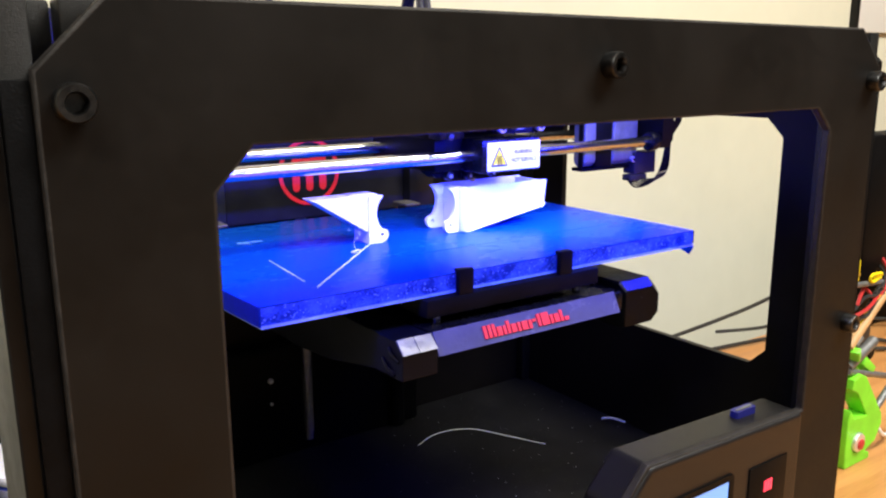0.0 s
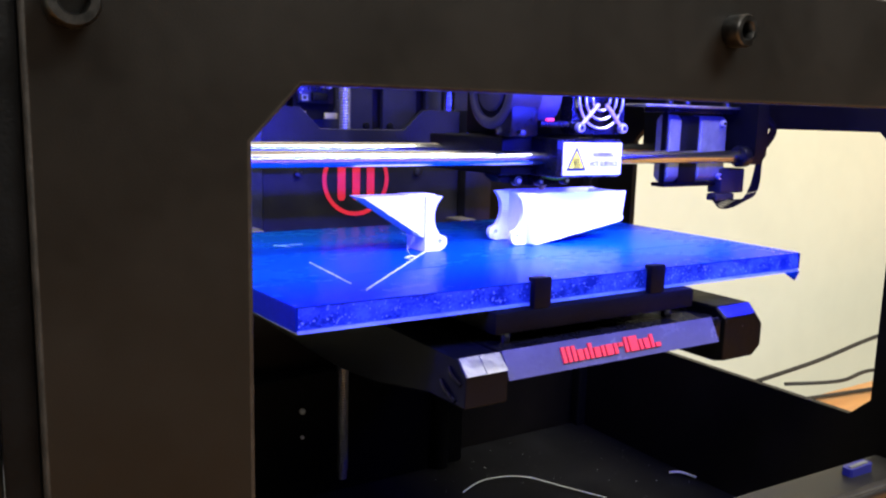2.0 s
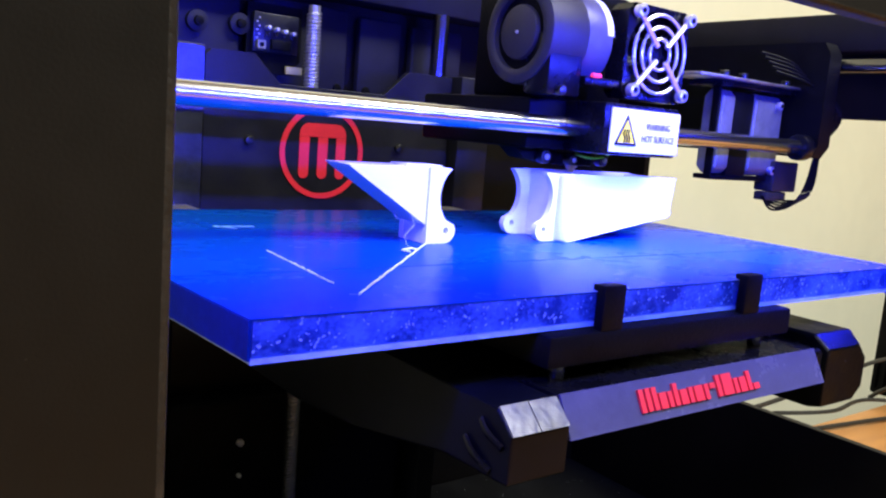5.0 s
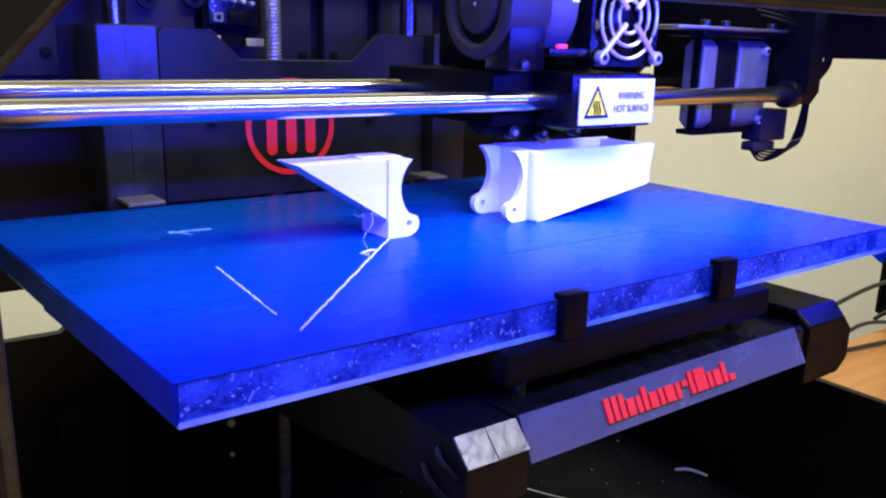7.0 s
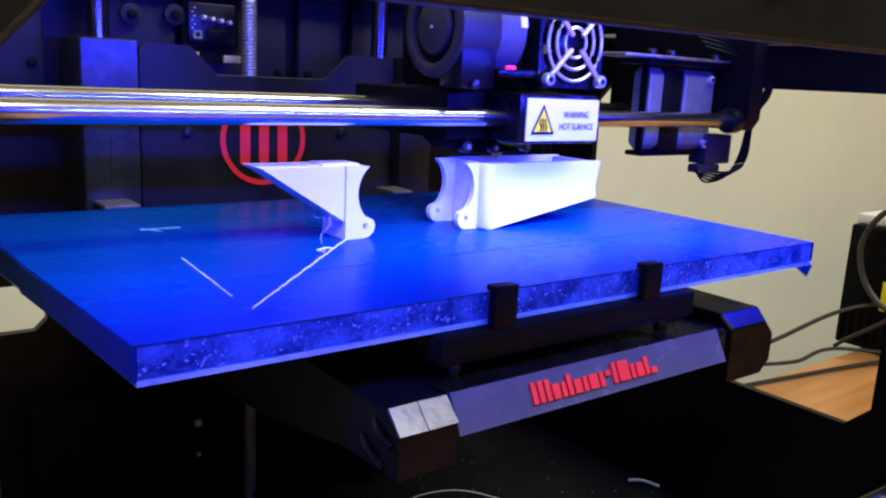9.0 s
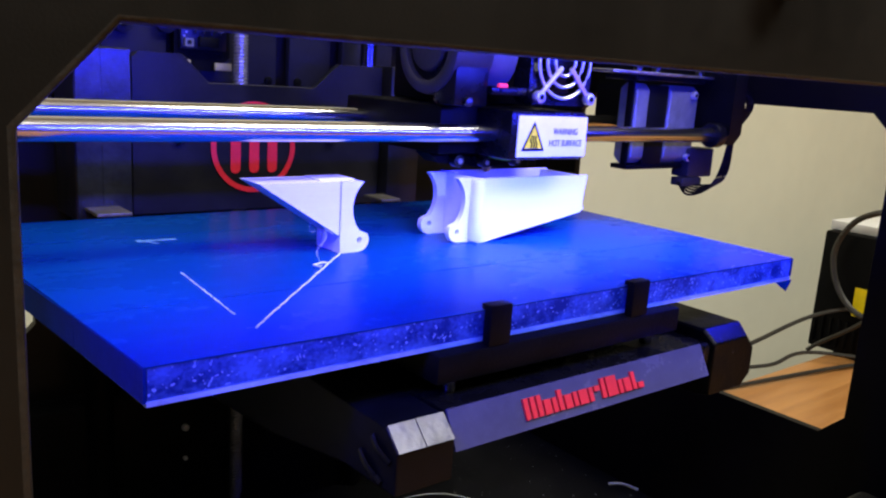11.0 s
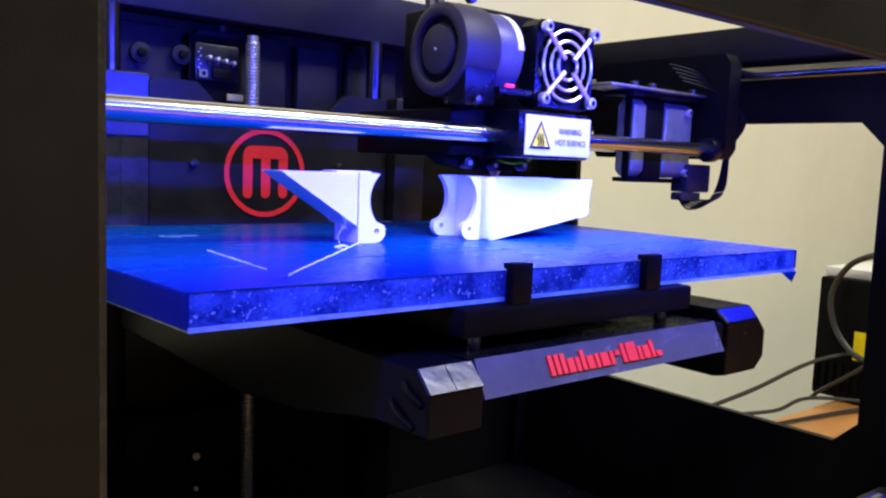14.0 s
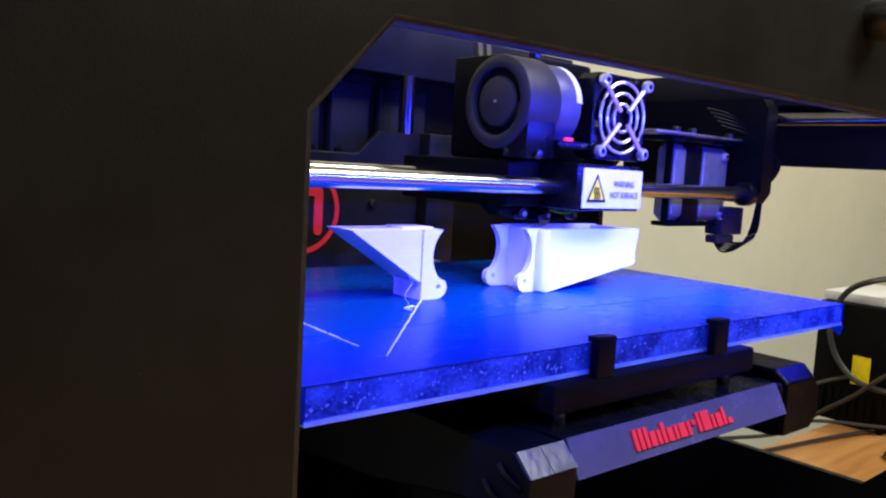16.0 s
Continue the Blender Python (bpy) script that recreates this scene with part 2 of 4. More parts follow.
def place2(axis, u, v, w):
    # u, v in the sheet's plane, w along its normal
    return {"x": (w, u, v), "y": (u, w, v), "z": (u, v, w)}[axis]


def sheet(outer, holes, axis, a, b):
    """A plate of any outline with holes through it, between a and b along an axis."""
    bm = bmesh.new()
    loops = [outer] + list(holes)
    sides = []
    for w in (a, b):
        rings, edges = [], []
        for lp in loops:
            vs = [bm.verts.new(place2(axis, u, v, w)) for u, v in lp]
            edges += [bm.edges.new((vs[i], vs[(i + 1) % len(vs)])) for i in range(len(vs))]
            rings.append(vs)
        bmesh.ops.triangle_fill(bm, use_beauty=True, use_dissolve=False, edges=edges)
        sides.append(rings)
    for ra, rb in zip(*sides):
        n = len(ra)
        for i in range(n):
            bm.faces.new((ra[i], ra[(i + 1) % n], rb[(i + 1) % n], rb[i]))
    return bm


def chamfer_rect(x0, x1, z0, z1, c):
    return [(x0 + c, z0), (x1 - c, z0), (x1, z0 + c), (x1, z1 - c), (x1 - c, z1), (x0 + c, z1), (x0, z1 - c), (x0, z0 + c)]


def arc(cx, cz, r, a0, a1, n):
    return [(cx + r * math.cos(radians(a0 + (a1 - a0) * i / n)), cz + r * math.sin(radians(a0 + (a1 - a0) * i / n))) for i in range(n + 1)]


def thing(name, base, label, category, group="", kind=""):
    ob = new(name)
    ob.location = base
    ob.empty_display_size = 0.02
    return tagged(ob, label, category, group, kind)


def finish(bm, name, material, origin, soft=True):
    bmesh.ops.recalc_face_normals(bm, faces=bm.faces[:])
    bmesh.ops.translate(bm, verts=bm.verts[:], vec=-Vector(origin))
    me = bpy.data.meshes.new(name)
    bm.to_mesh(me)
    bm.free()
    me.materials.append(material)
    if soft:
        for p in me.polygons:
            p.use_smooth = True
        me.set_sharp_from_angle(angle=radians(35))
    return me


def part(name, bm, material, parent, label="", soft=True):
    """Links a bmesh, given in world places, as one mesh under a thing or a part."""
    top = parent
    while top.parent:
        top = top.parent
    ob = new(name, finish(bm, name, material, top.location, soft))
    ob.parent = parent
    return tagged(ob, label)


def single(name, bm, material, base, label, category, group="", kind=""):
    """Links a bmesh as a thing of one mesh."""
    ob = new(name, finish(bm, name, material, base))
    ob.location = base
    return tagged(ob, label, category, group, kind)


def words(text, size, place, turn, material, name, parent, depth=0.0002, squeeze=1.0):
    cu = bpy.data.curves.new(name, "FONT")
    cu.body, cu.size, cu.extrude, cu.align_x, cu.align_y = text, size, depth, "CENTER", "CENTER"
    tmp = new(name + "_tmp", cu)
    bpy.context.view_layer.update()
    me = bpy.data.meshes.new_from_object(tmp.evaluated_get(bpy.context.evaluated_depsgraph_get()))
    bpy.data.objects.remove(tmp)
    bm = bmesh.new()
    bm.from_mesh(me)
    bmesh.ops.transform(bm, matrix=Matrix.Translation(place) @ turn @ Matrix.Diagonal((squeeze, 1, 1, 1)), verts=bm.verts[:])
    return part(name, bm, material, parent, soft=False)


# ---- the room ----
TABLE_Z = -0.253
tagged(single("wall_north", solid(-3.0, 4.0, 0.62, 0.72, -1.0, 1.6), M_WALL, (0.5, 0.67, -1.0),
              "cream painted office wall behind the table", "wall"), kind="structure")
# unseen walls, kept dark so the black panels mirror little light
tagged(single("wall_south", solid(-3.0, 4.0, -3.1, -3.0, -1.0, 1.6), M_SHADE, (0.5, -3.05, -1.0), "unseen room wall, dark grey to keep reflections dim", "wall"), kind="structure")
tagged(single("wall_west", solid(-3.1, -3.0, -3.1, 0.72, -1.0, 1.6), M_SHADE, (-3.05, -1.3, -1.0), "unseen room wall, dark grey to keep reflections dim", "wall"), kind="structure")
tagged(single("wall_east", solid(4.0, 4.1, -3.1, 0.72, -1.0, 1.6), M_SHADE, (4.05, -1.3, -1.0), "unseen room wall, dark grey to keep reflections dim", "wall"), kind="structure")
tagged(single("floor", solid(-3.1, 4.1, -3.1, 0.72, -1.1, -1.0), M_FLOOR, (0.5, -1.3, -1.1), "dark grey office carpet", "floor"), kind="structure")
tagged(single("ceiling", solid(-3.1, 4.1, -3.1, 0.72, 1.6, 1.7), M_CEIL, (0.5, -1.3, 1.7), "white ceiling", "ceiling"), kind="structure")

board = thing("whiteboard", (1.7, 0.61, 0.1), "white board with a thin dark edge on the cream wall", "whiteboard")
part("panel", solid(1.5865, 2.6, 0.608, 0.6195, 0.175, 1.1, 0.002), M_WHITEWALL, board)
part("edge_strip", solid(1.576, 1.5862, 0.604, 0.6195, 0.175, 1.1, 0.001), M_FRAME, board, "thin dark edge strip")

table = thing("table", (0.4, -0.2, -1.0), "long table with an orange beech top", "table")
part("tabletop", solid(-1.0, 2.2, -0.75, 0.284, TABLE_Z - 0.03, TABLE_Z, 0.003), M_WOOD, table)
for lx in (-0.93, 2.13):
    for ly in (-0.68, 0.22):
        part("leg", solid(lx - 0.025, lx + 0.025, ly - 0.025, ly + 0.025, -1.0, TABLE_Z - 0.03, 0.003), M_FRAME, table)


# ---- the printer ----
printer = thing("desktop_printer", (0.1525, 0.11, TABLE_Z), "black desktop 3D printer, open front, lit blue inside, on table", "3D printer")
XL, XR, YF, YB, ZT, ZB, ZF = -0.106, 0.411, -0.060, 0.292, 0.127, -0.243, -0.215


def bolt(place, axis, parent, r=0.0062, h=0.0075):
    """A socket-head bolt whose head stands out from a panel; axis: x-, x+ or y-."""
    bm = bmesh.new()
    n = 20
    prof = [(r * 0.98, 0.0), (r, 0.001), (r, h - 0.001), (r * 0.9, h), (r * 0.58, h), (r * 0.55, h - 0.001), (r * 0.52, h * 0.35), (0.0001, h * 0.35)]
    rings = []
    for q, (pr, ph) in enumerate(prof):
        ring = []
        for k in range(n):
            a = math.tau * k / n
            rr = pr
            if q >= 5 and q < 7:
                rr = pr * math.cos(math.pi / 6) / math.cos((a % (math.pi / 3)) - math.pi / 6)
            ring.append(bm.verts.new((rr * math.cos(a), rr * math.sin(a), ph)))
        rings.append(ring)
    for u, v in zip(rings, rings[1:]):
        for k in range(n):
            bm.faces.new((u[k], u[(k + 1) % n], v[(k + 1) % n], v[k]))
    turn = {"y-": Matrix.Rotation(radians(90), 4, "X"), "x-": Matrix.Rotation(radians(-90), 4, "Y"),
            "x+": Matrix.Rotation(radians(90), 4, "Y")}[axis]
    bmesh.ops.transform(bm, matrix=Matrix.Translation(place) @ turn, verts=bm.verts[:])
    return part("bolt", bm, M_BOLT, parent, "dark steel socket-head bolt")


opening = [(-0.0373, 0.062), (-0.0228, 0.0775), (0.331, 0.0795), (0.346, 0.066), (0.346, -0.1160), (0.196, -0.1110),
           (0.176, -0.132), (0.176, -0.205), (-0.0373, -0.205)]
outer = [(-0.0915, 0.104), (-0.0685, ZT), (0.3735, ZT), (0.3965, 0.104), (0.3965, ZB), (-0.0915, ZB)]
bm = sheet(outer, [opening], "y", YF, YF + 0.006)
front = part("front_panel", bm, M_FRONT, printer, "matt black front panel with a large chamfered opening")
front.data.materials.append(M_CUT)
for p in front.data.polygons:
    if abs(p.normal.y) < 0.5:
        p.material_index = 1
mod = front.modifiers.new("worn_edge", "BEVEL")
mod.width, mod.segments, mod.limit_method, mod.angle_limit, mod.material = 0.0014, 2, "ANGLE", radians(50), 1
mod.harden_normals = True
for bx, bz in ((-0.081, 0.094), (0.1525, 0.105), (0.387, 0.095), (-0.081, -0.066), (0.387, -0.063), (-0.081, -0.225), (0.387, -0.225)):
    bolt((bx, YF, bz), "y-", front)

win = chamfer_rect(0.0085, 0.235, -0.1205, 0.0675, 0.0135)
side = [(YF + 0.006, ZB), (YB, ZB), (YB, ZT - 0.02), (YB - 0.02, ZT), (YF + 0.026, ZT), (YF + 0.006, ZT - 0.02)]
for xa, xb, ax in ((XL, XL + 0.006, "x-"), (XR - 0.006, XR, "x+")):
    sp = part("side_panel", sheet(side, [win], "x", xa, xb), M_PANEL, printer, "black side panel with a chamfered window opening")
    md = sp.modifiers.new("worn_edge", "BEVEL")
    md.width, md.segments, md.limit_method, md.angle_limit = 0.0008, 2, "ANGLE", radians(50)
    md.harden_normals = True
    for by in (-0.028, 0.262):
        for bz in (0.095, -0.093, -0.225):
            bolt((xa if ax == "x-" else xb, by, bz), ax, sp)
back_holes = [chamfer_rect(-0.07, 0.036, -0.0825, -0.056, 0.006)]
part("back_panel", sheet(chamfer_rect(XL + 0.007, XR - 0.007, ZB, ZT - 0.001, 0.004), back_holes, "y", YB - 0.006, YB), M_PANEL, printer, "black back panel with a small opening")
part("floor_panel", solid(XL + 0.007, XR - 0.007, YF + 0.007, YB - 0.007, ZF - 0.006, ZF, 0.001), M_DUSTY, printer, "dusty black floor panel")
for px in (XL + 0.0065, XR - 0.0165):
    for py in (YF + 0.0065, YB - 0.0165):
        part("corner_post", solid(px, px + 0.010, py, py + 0.010, ZB, ZT - 0.002, 0.001), M_FRAME, printer)
part("top_beam", solid(XL + 0.017, XR - 0.017, YB - 0.030, YB - 0.0065, 0.112, 0.1430, 0.0015), M_BACK, printer, "black rear top beam")
for px in (XL + 0.0065, XR - 0.0245):
    part("top_beam", solid(px, px + 0.018, YF + 0.017, YB - 0.031, 0.104, 0.1255, 0.0015), M_FRAME, printer)
part("top_beam", solid(XL + 0.025, XR - 0.025, YF + 0.0065, YF + 0.020, 0.112, 0.1255, 0.001), M_FRAME, printer)
for fx in (-0.07, 0.375):
    for fy in (-0.03, 0.26):
        part("foot", cyl(bmesh.new(), (fx, fy, (ZB + TABLE_Z) / 2), 0.012, ZB - TABLE_Z, bev=0.001), M_DARK, printer)
# dark strips added to close the corner gaps against leaking blue light
for x0, x1 in ((-0.1000, -0.0918), (0.3968, 0.4050)):
    part("gap_filler", solid(x0, x1, YF + 0.0030, YF + 0.0058, ZB, 0.101, 0.0005), M_DARK, printer)
# inner lips behind the front opening
part("inner_lip", solid(0.352, 0.394, YF + 0.0065, YF + 0.0125, -0.20, 0.10, 0.001), M_FRAME, printer)
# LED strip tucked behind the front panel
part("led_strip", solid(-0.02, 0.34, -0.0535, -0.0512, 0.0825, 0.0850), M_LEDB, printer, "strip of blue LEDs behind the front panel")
# unseen plate, added to keep lamp light off the panel's inner edge
part("lamp_shield", solid(-0.06, 0.365, -0.0455, -0.0435, 0.0885, 0.1118, 0.0005), M_FRAME, printer, "added black plate keeping lamp light off the front panel")

# back wall fittings
for x0, x1, z0, z1 in ((0.072, 0.108, 0.056, 0.107), (0.116, 0.176, 0.050, 0.108), (0.184, 0.214, 0.050, 0.106), (0.222, 0.262, 0.048, 0.105), (-0.02, 0.04, 0.05, 0.107)):
    rp = part("back_plate", solid(x0, x1, YB - 0.0125, YB - 0.0065, z0, z1, 0.002), M_BACK, printer)
    for q in (x0 + 0.006, x1 - 0.006):
        part("rivet", cyl(bmesh.new(), (q, YB - 0.0130, z0 + 0.012), 0.0026, 0.0022, "y", 14, bev=0.0004), M_DARK, rp)
for rx in (0.062, 0.231):
    part("guide_rod", cyl(bmesh.new(), (rx, 0.262, 0.045), 0.0052, 0.134, "z", 20), M_GUIDE, printer, "polished vertical guide rod")
    # black cover added: its colour stands in for shade on the lower rod
    part("dark_lower_rod", cyl(bmesh.new(), (rx, 0.262, -0.1185), 0.0075, 0.190, "z", 20), M_DARK, printer, "lower guide rod, blackened for the shade below the plate")
bm = bmesh.new()
n, turns, r0 = 14, 150, 0.0040
vs = []
for k in range(n * turns + 1):
    a = math.tau * k / n
    z = -0.20 + 0.30 * k / (n * turns)
    vs.append([bm.verts.new((0.144 + rr * math.cos(a), 0.262 + rr * math.sin(a), z + dz)) for rr, dz in ((0.0032, 0.0), (0.0043, 0.0006), (0.0043, 0.0013), (0.0032, 0.0019))])
for u, v in zip(vs, vs[1:]):
    for j in range(3):
        bm.faces.new((u[j], u[j + 1], v[j + 1], v[j]))
part("lead_screw", bm, M_SCREW, printer, "threaded steel lead screw")
part("lead_screw_core", cyl(bmesh.new(), (0.144, 0.262, -0.05), 0.0033, 0.31, "z", 12), M_SCREW, printer)
part("board_holder", sheet([(0.1105, 0.074), (0.118, 0.066), (0.134, 0.066), (0.1435, 0.074), (0.1435, 0.104), (0.1105, 0.104)], [], "y", 0.2760, 0.2785), M_DARK, printer, "black holder of the circuit board")
pcb = part("sensor_board", solid(0.1130, 0.1400, 0.2725, 0.2755, 0.0775, 0.0985, 0.0005), M_PCB, printer, "small dark circuit board with shiny parts")
for i in range(4):
    part("capacitor", cyl(bmesh.new(), (0.1205 + i * 0.0050, 0.2700, 0.0905 - 0.0006 * i), 0.0012, 0.005, "y", 12, bev=0.0003), M_SHEEN, pcb)
    part("pin", solid(0.1200 + i * 0.0050, 0.1214 + i * 0.0050, 0.2708, 0.2722, 0.0862, 0.0885), M_GUIDE, pcb)
for k in range(6):
    part("solder_joint", cyl(bmesh.new(), (0.1148 + 0.0012 * (k % 2), 0.2720, 0.0845 + 0.0022 * k), 0.0005, 0.0012, "y", 8), M_SHEEN, pcb)
part("connector", sheet(chamfer_rect(0.1142, 0.1192, 0.0788, 0.0834, 0.0005), [chamfer_rect(0.1154, 0.1180, 0.0799, 0.0822, 0.0004)], "y", 0.2690, 0.2722), M_CAST, pcb, "grey connector socket")
part("chip", solid(0.1230, 0.1345, 0.2700, 0.2722, 0.0790, 0.0845, 0.0003), M_DARK, pcb)
for x0, x1, z0 in ((0.1325, 0.1425, 0.0665), (0.1125, 0.1180, 0.0675)):
    part("cream_tag", solid(x0, x1, 0.2705, 0.2725, z0, z0 + 0.0042, 0.0003), M_CREAM, printer, "small cream paper tag")
for lx, lz in ((0.083, 0.0895), (0.1065, 0.0910)):
    lug = part("mount_lug", cyl(bmesh.new(), (lx, 0.2770, lz), 0.0058, 0.003, "y", 24, bev=0.0004), M_BACK, printer)
    part("lug_bolt", cyl(bmesh.new(), (lx, 0.2738, lz), 0.0026, 0.0028, "y", 16, bev=0.0006), M_DARK, lug)
part("z_motor_box", solid(0.02, 0.255, 0.262, 0.2845, ZF, -0.120, 0.003), M_DARK, printer, "black lower motor cover")
for sz, sr in ((-0.1455, 0.0022), (-0.1655, 0.0013)):
    part("rivet", cyl(bmesh.new(), (0.111, 0.2612, sz), sr, 0.003, "y", 12, bev=0.0005), M_LABEL, printer, "small pale rivet")

# rising platform stage with its two arms
BY = 0.252
prof = [(0.079, -0.012), (0.236, -0.012), (0.236, 0.0745), (0.203, 0.0745), (0.187, 0.060), (0.121, 0.060), (0.106, 0.0745), (0.082, 0.0745), (0.079, 0.0715)]
stage = part("stage_plate", sheet(prof, [], "y", BY, BY + 0.004), M_STAGE, printer, "black rear stage plate with a red round emblem")
md = stage.modifiers.new("edge", "BEVEL")
md.width, md.segments, md.limit_method, md.angle_limit = 0.0006, 2, "ANGLE", radians(40)
md.harden_normals = True
ring = sheet(arc(0.1484, 0.0245, 0.0262, 0, 354, 59), [arc(0.1484, 0.0245, 0.0232, 0, 354, 59)], "y", BY - 0.0006, BY - 0.0001)
part("emblem_ring", ring, M_RED, stage, "red ring printed on the plate")
for ex in (0.1369, 0.1484, 0.1599):
    bar = [(ex - 0.003, 0.0125)] + arc(ex, 0.0125, 0.003, 180, 360, 8)[1:] + [(ex + 0.003, 0.0329), (ex - 0.003, 0.0329)]
    part("emblem_bar", sheet(bar, [], "y", BY - 0.0006, BY - 0.0001), M_RED, stage)
top = arc(0.1569, 0.0345, 0.006, 0, 90, 6) + arc(0.1399, 0.0345, 0.006, 90, 180, 6) + [(0.1339, 0.0330), (0.1629, 0.0330)]
part("emblem_bar", sheet(top, [], "y", BY - 0.0006, BY - 0.0001), M_RED, stage)
for sx in (0.104, 0.199):
    bm = cyl(bmesh.new(), (sx, BY - 0.0015, 0.029), 0.0027, 0.0026, "y", 16, bev=0.0004)
    part("screw", bm, M_BOLT, stage)
for x0, x1 in ((0.048, 0.0765), (0.2375, 0.262)):
    hb = part("bearing_block", solid(x0, x1, 0.244, 0.280, -0.012, 0.0755, 0.0012), M_STAGE, printer)
    if x0 < 0.1:
        for z0, z1 in ((-0.010, 0.041), (0.043, 0.0745)):
            part("metal_label", solid(x0 + 0.001, x0 + 0.0130, 0.2430, 0.2438, z0, z1), M_BLOCKTAPE, hb, "worn dark foil on the block")
            part("metal_label", solid(x0 + 0.0134, x1 - 0.001, 0.2432, 0.2438, z0, z1), M_BLOCKTAPE, hb, "worn dark foil on the block")
    part("clamp_tab", solid(x0 + 0.004 if x0 < 0.1 else 0.2195, x0 + 0.021 if x0 < 0.1 else 0.2335, 0.222, 0.2425, -0.0062, -0.0045, 0.0003), M_TAB, printer, "small bare metal tab")


def bar_yz(poly, x0, x1):
    return sheet(poly, [], "x", x0, x1)


ARMZ = -0.0450
arm_prof = [(0.250, -0.0258), (-0.0118, -0.0258), (-0.0176, -0.0312), (-0.0176, ARMZ), (0.010, ARMZ - 0.001), (0.060, -0.0560), (0.10, -0.060), (0.250, -0.060)]
arm = part("platform_arm", bar_yz(arm_prof, 0.0632, 0.0842), M_ARM, printer, "black platform arm ending in silver tape")
md = arm.modifiers.new("edge", "BEVEL")
md.width, md.segments, md.limit_method, md.angle_limit = 0.0010, 2, "ANGLE", radians(25)
md.harden_normals = True
for t0, t1 in ((0.0637, 0.0732), (0.0736, 0.0838)):
    poly = [(-0.0112, -0.0256), (-0.0174, -0.0316), (-0.0181, -0.0312), (-0.0118, -0.0250)]
    part("silver_tape", bar_yz(poly, t0, t1), M_SILVERTAPE, arm, "strip of wrinkled silver tape")
for y0, z0, y1, z1 in ((-0.0060, -0.0300, -0.0150, -0.0352), (0.0000, -0.0370, -0.0110, -0.0430)):
    part("side_rib", tube(bmesh.new(), smooth_path([(0.0630, y0, z0), (0.0622, (y0 + y1) / 2 + 0.001, (z0 + z1) / 2), (0.0630, y1, z1)], 5), 0.0010, 8), M_PLASTIC, arm)
bm = bmesh.new()
arm_rings = []
for y, drop, inset in ((-0.0125, 0.0050, 0.0012), (-0.0070, 0.0, 0.0), (0.250, 0.0, 0.0)):
    xa, xb, za, zb = 0.2232 + inset, 0.2552 - inset, -0.0500 + inset, -0.0215 - drop
    pts = [(xa, za + 0.001), (xa + 0.001, za), (xb - 0.006, za), (xb, za + 0.005), (xb, zb - 0.0060), (xb - 0.0062, zb), (xa + 0.001, zb), (xa, zb - 0.001)]
    arm_rings.append([bm.verts.new((u, y, v)) for u, v in pts])
for u, v in zip(arm_rings, arm_rings[1:]):
    for k in range(8):
        bm.faces.new((u[k], u[(k + 1) % 8], v[(k + 1) % 8], v[k]))
bm.faces.new(arm_rings[0])
bm.faces.new(arm_rings[-1])
arm = part("platform_arm", bm, M_ENDARM, printer, "black platform arm with a chamfered end")
md = arm.modifiers.new("edge", "BEVEL")
md.width, md.segments, md.limit_method, md.angle_limit = 0.0006, 2, "ANGLE", radians(20)
md.harden_normals = True
part("tray_lip", solid(0.2140, 0.2230, -0.0115, 0.0060, -0.0375, -0.0262, 0.0012), M_PLASTIC, printer)
part("platform_tray", solid(0.0846, 0.2222, 0.004, 0.249, -0.031, -0.0262, 0.0008), M_PLASTIC, printer)
S0, S1 = (-0.0122, -0.0246), (-0.0180, -0.0358)
strip_prof = [S0, S1, (S1[0] + 0.0008, S1[1] - 0.0002), (S0[0] + 0.0008, S0[1] - 0.0002)]
part("strip_backing", bar_yz([(-0.0111, -0.0252), (-0.0168, -0.0361), (0.0035, -0.0300), (0.0035, -0.0252)], 0.0848, 0.2138), M_PLASTIC, printer, "black bar behind the strip")
strip = part("sloping_strip", bar_yz(strip_prof, 0.0848, 0.2138), M_STRIP, printer, "sloping lilac strip with small red blocks")


def on_strip(x, s, d=0.0004):
    """A place on the sloping strip, s from its top edge downwards."""
    a, b = Vector((0, *S0)), Vector((0, *S1))
    n = Vector((0, S1[1] - S0[1], S0[0] - S1[0])).normalized()
    p = a.lerp(b, s) + n * d
    return Vector((x, p.y, p.z))


def strip_block(x0, x1, s0, s1):
    bm = bmesh.new()
    q = [on_strip(x0, s0, 0.0001), on_strip(x1, s0, 0.0001), on_strip(x1, s1, 0.0001), on_strip(x0, s1, 0.0001),
         on_strip(x0, s0, 0.0009), on_strip(x1, s0, 0.0009), on_strip(x1, s1, 0.0009), on_strip(x0, s1, 0.0009)]
    v = [bm.verts.new(p) for p in q]
    for f in ((0, 1, 2, 3), (4, 5, 6, 7), (0, 1, 5, 4), (1, 2, 6, 5), (2, 3, 7, 6), (3, 0, 4, 7)):
        bm.faces.new([v[i] for i in f])
    return bm


# row of plain red blocks
gx = 0.1145
for w, s0, s1 in ((0.0019, 0.22, 0.76), (0.0019, 0.22, 0.76), (0.0019, 0.22, 0.76), (0.0030, 0.38, 0.76), (0.0018, 0.38, 0.76), (0.0019, 0.22, 0.76), (0.0032, 0.40, 0.76),
                 (0.0018, 0.38, 0.76), (0.0040, 0.38, 0.76), (0.0019, 0.38, 0.76), (0.0026, 0.38, 0.52), (0.0019, 0.22, 0.76), (0.0052, 0.22, 0.76), (0.0019, 0.38, 0.76), (0.0034, 0.38, 0.76),
                 (0.0019, 0.26, 0.76), (0.0030, 0.60, 0.76)):
    part("red_block", strip_block(gx, gx + w, s0, s1), M_RED, strip)
    gx += w + 0.0010

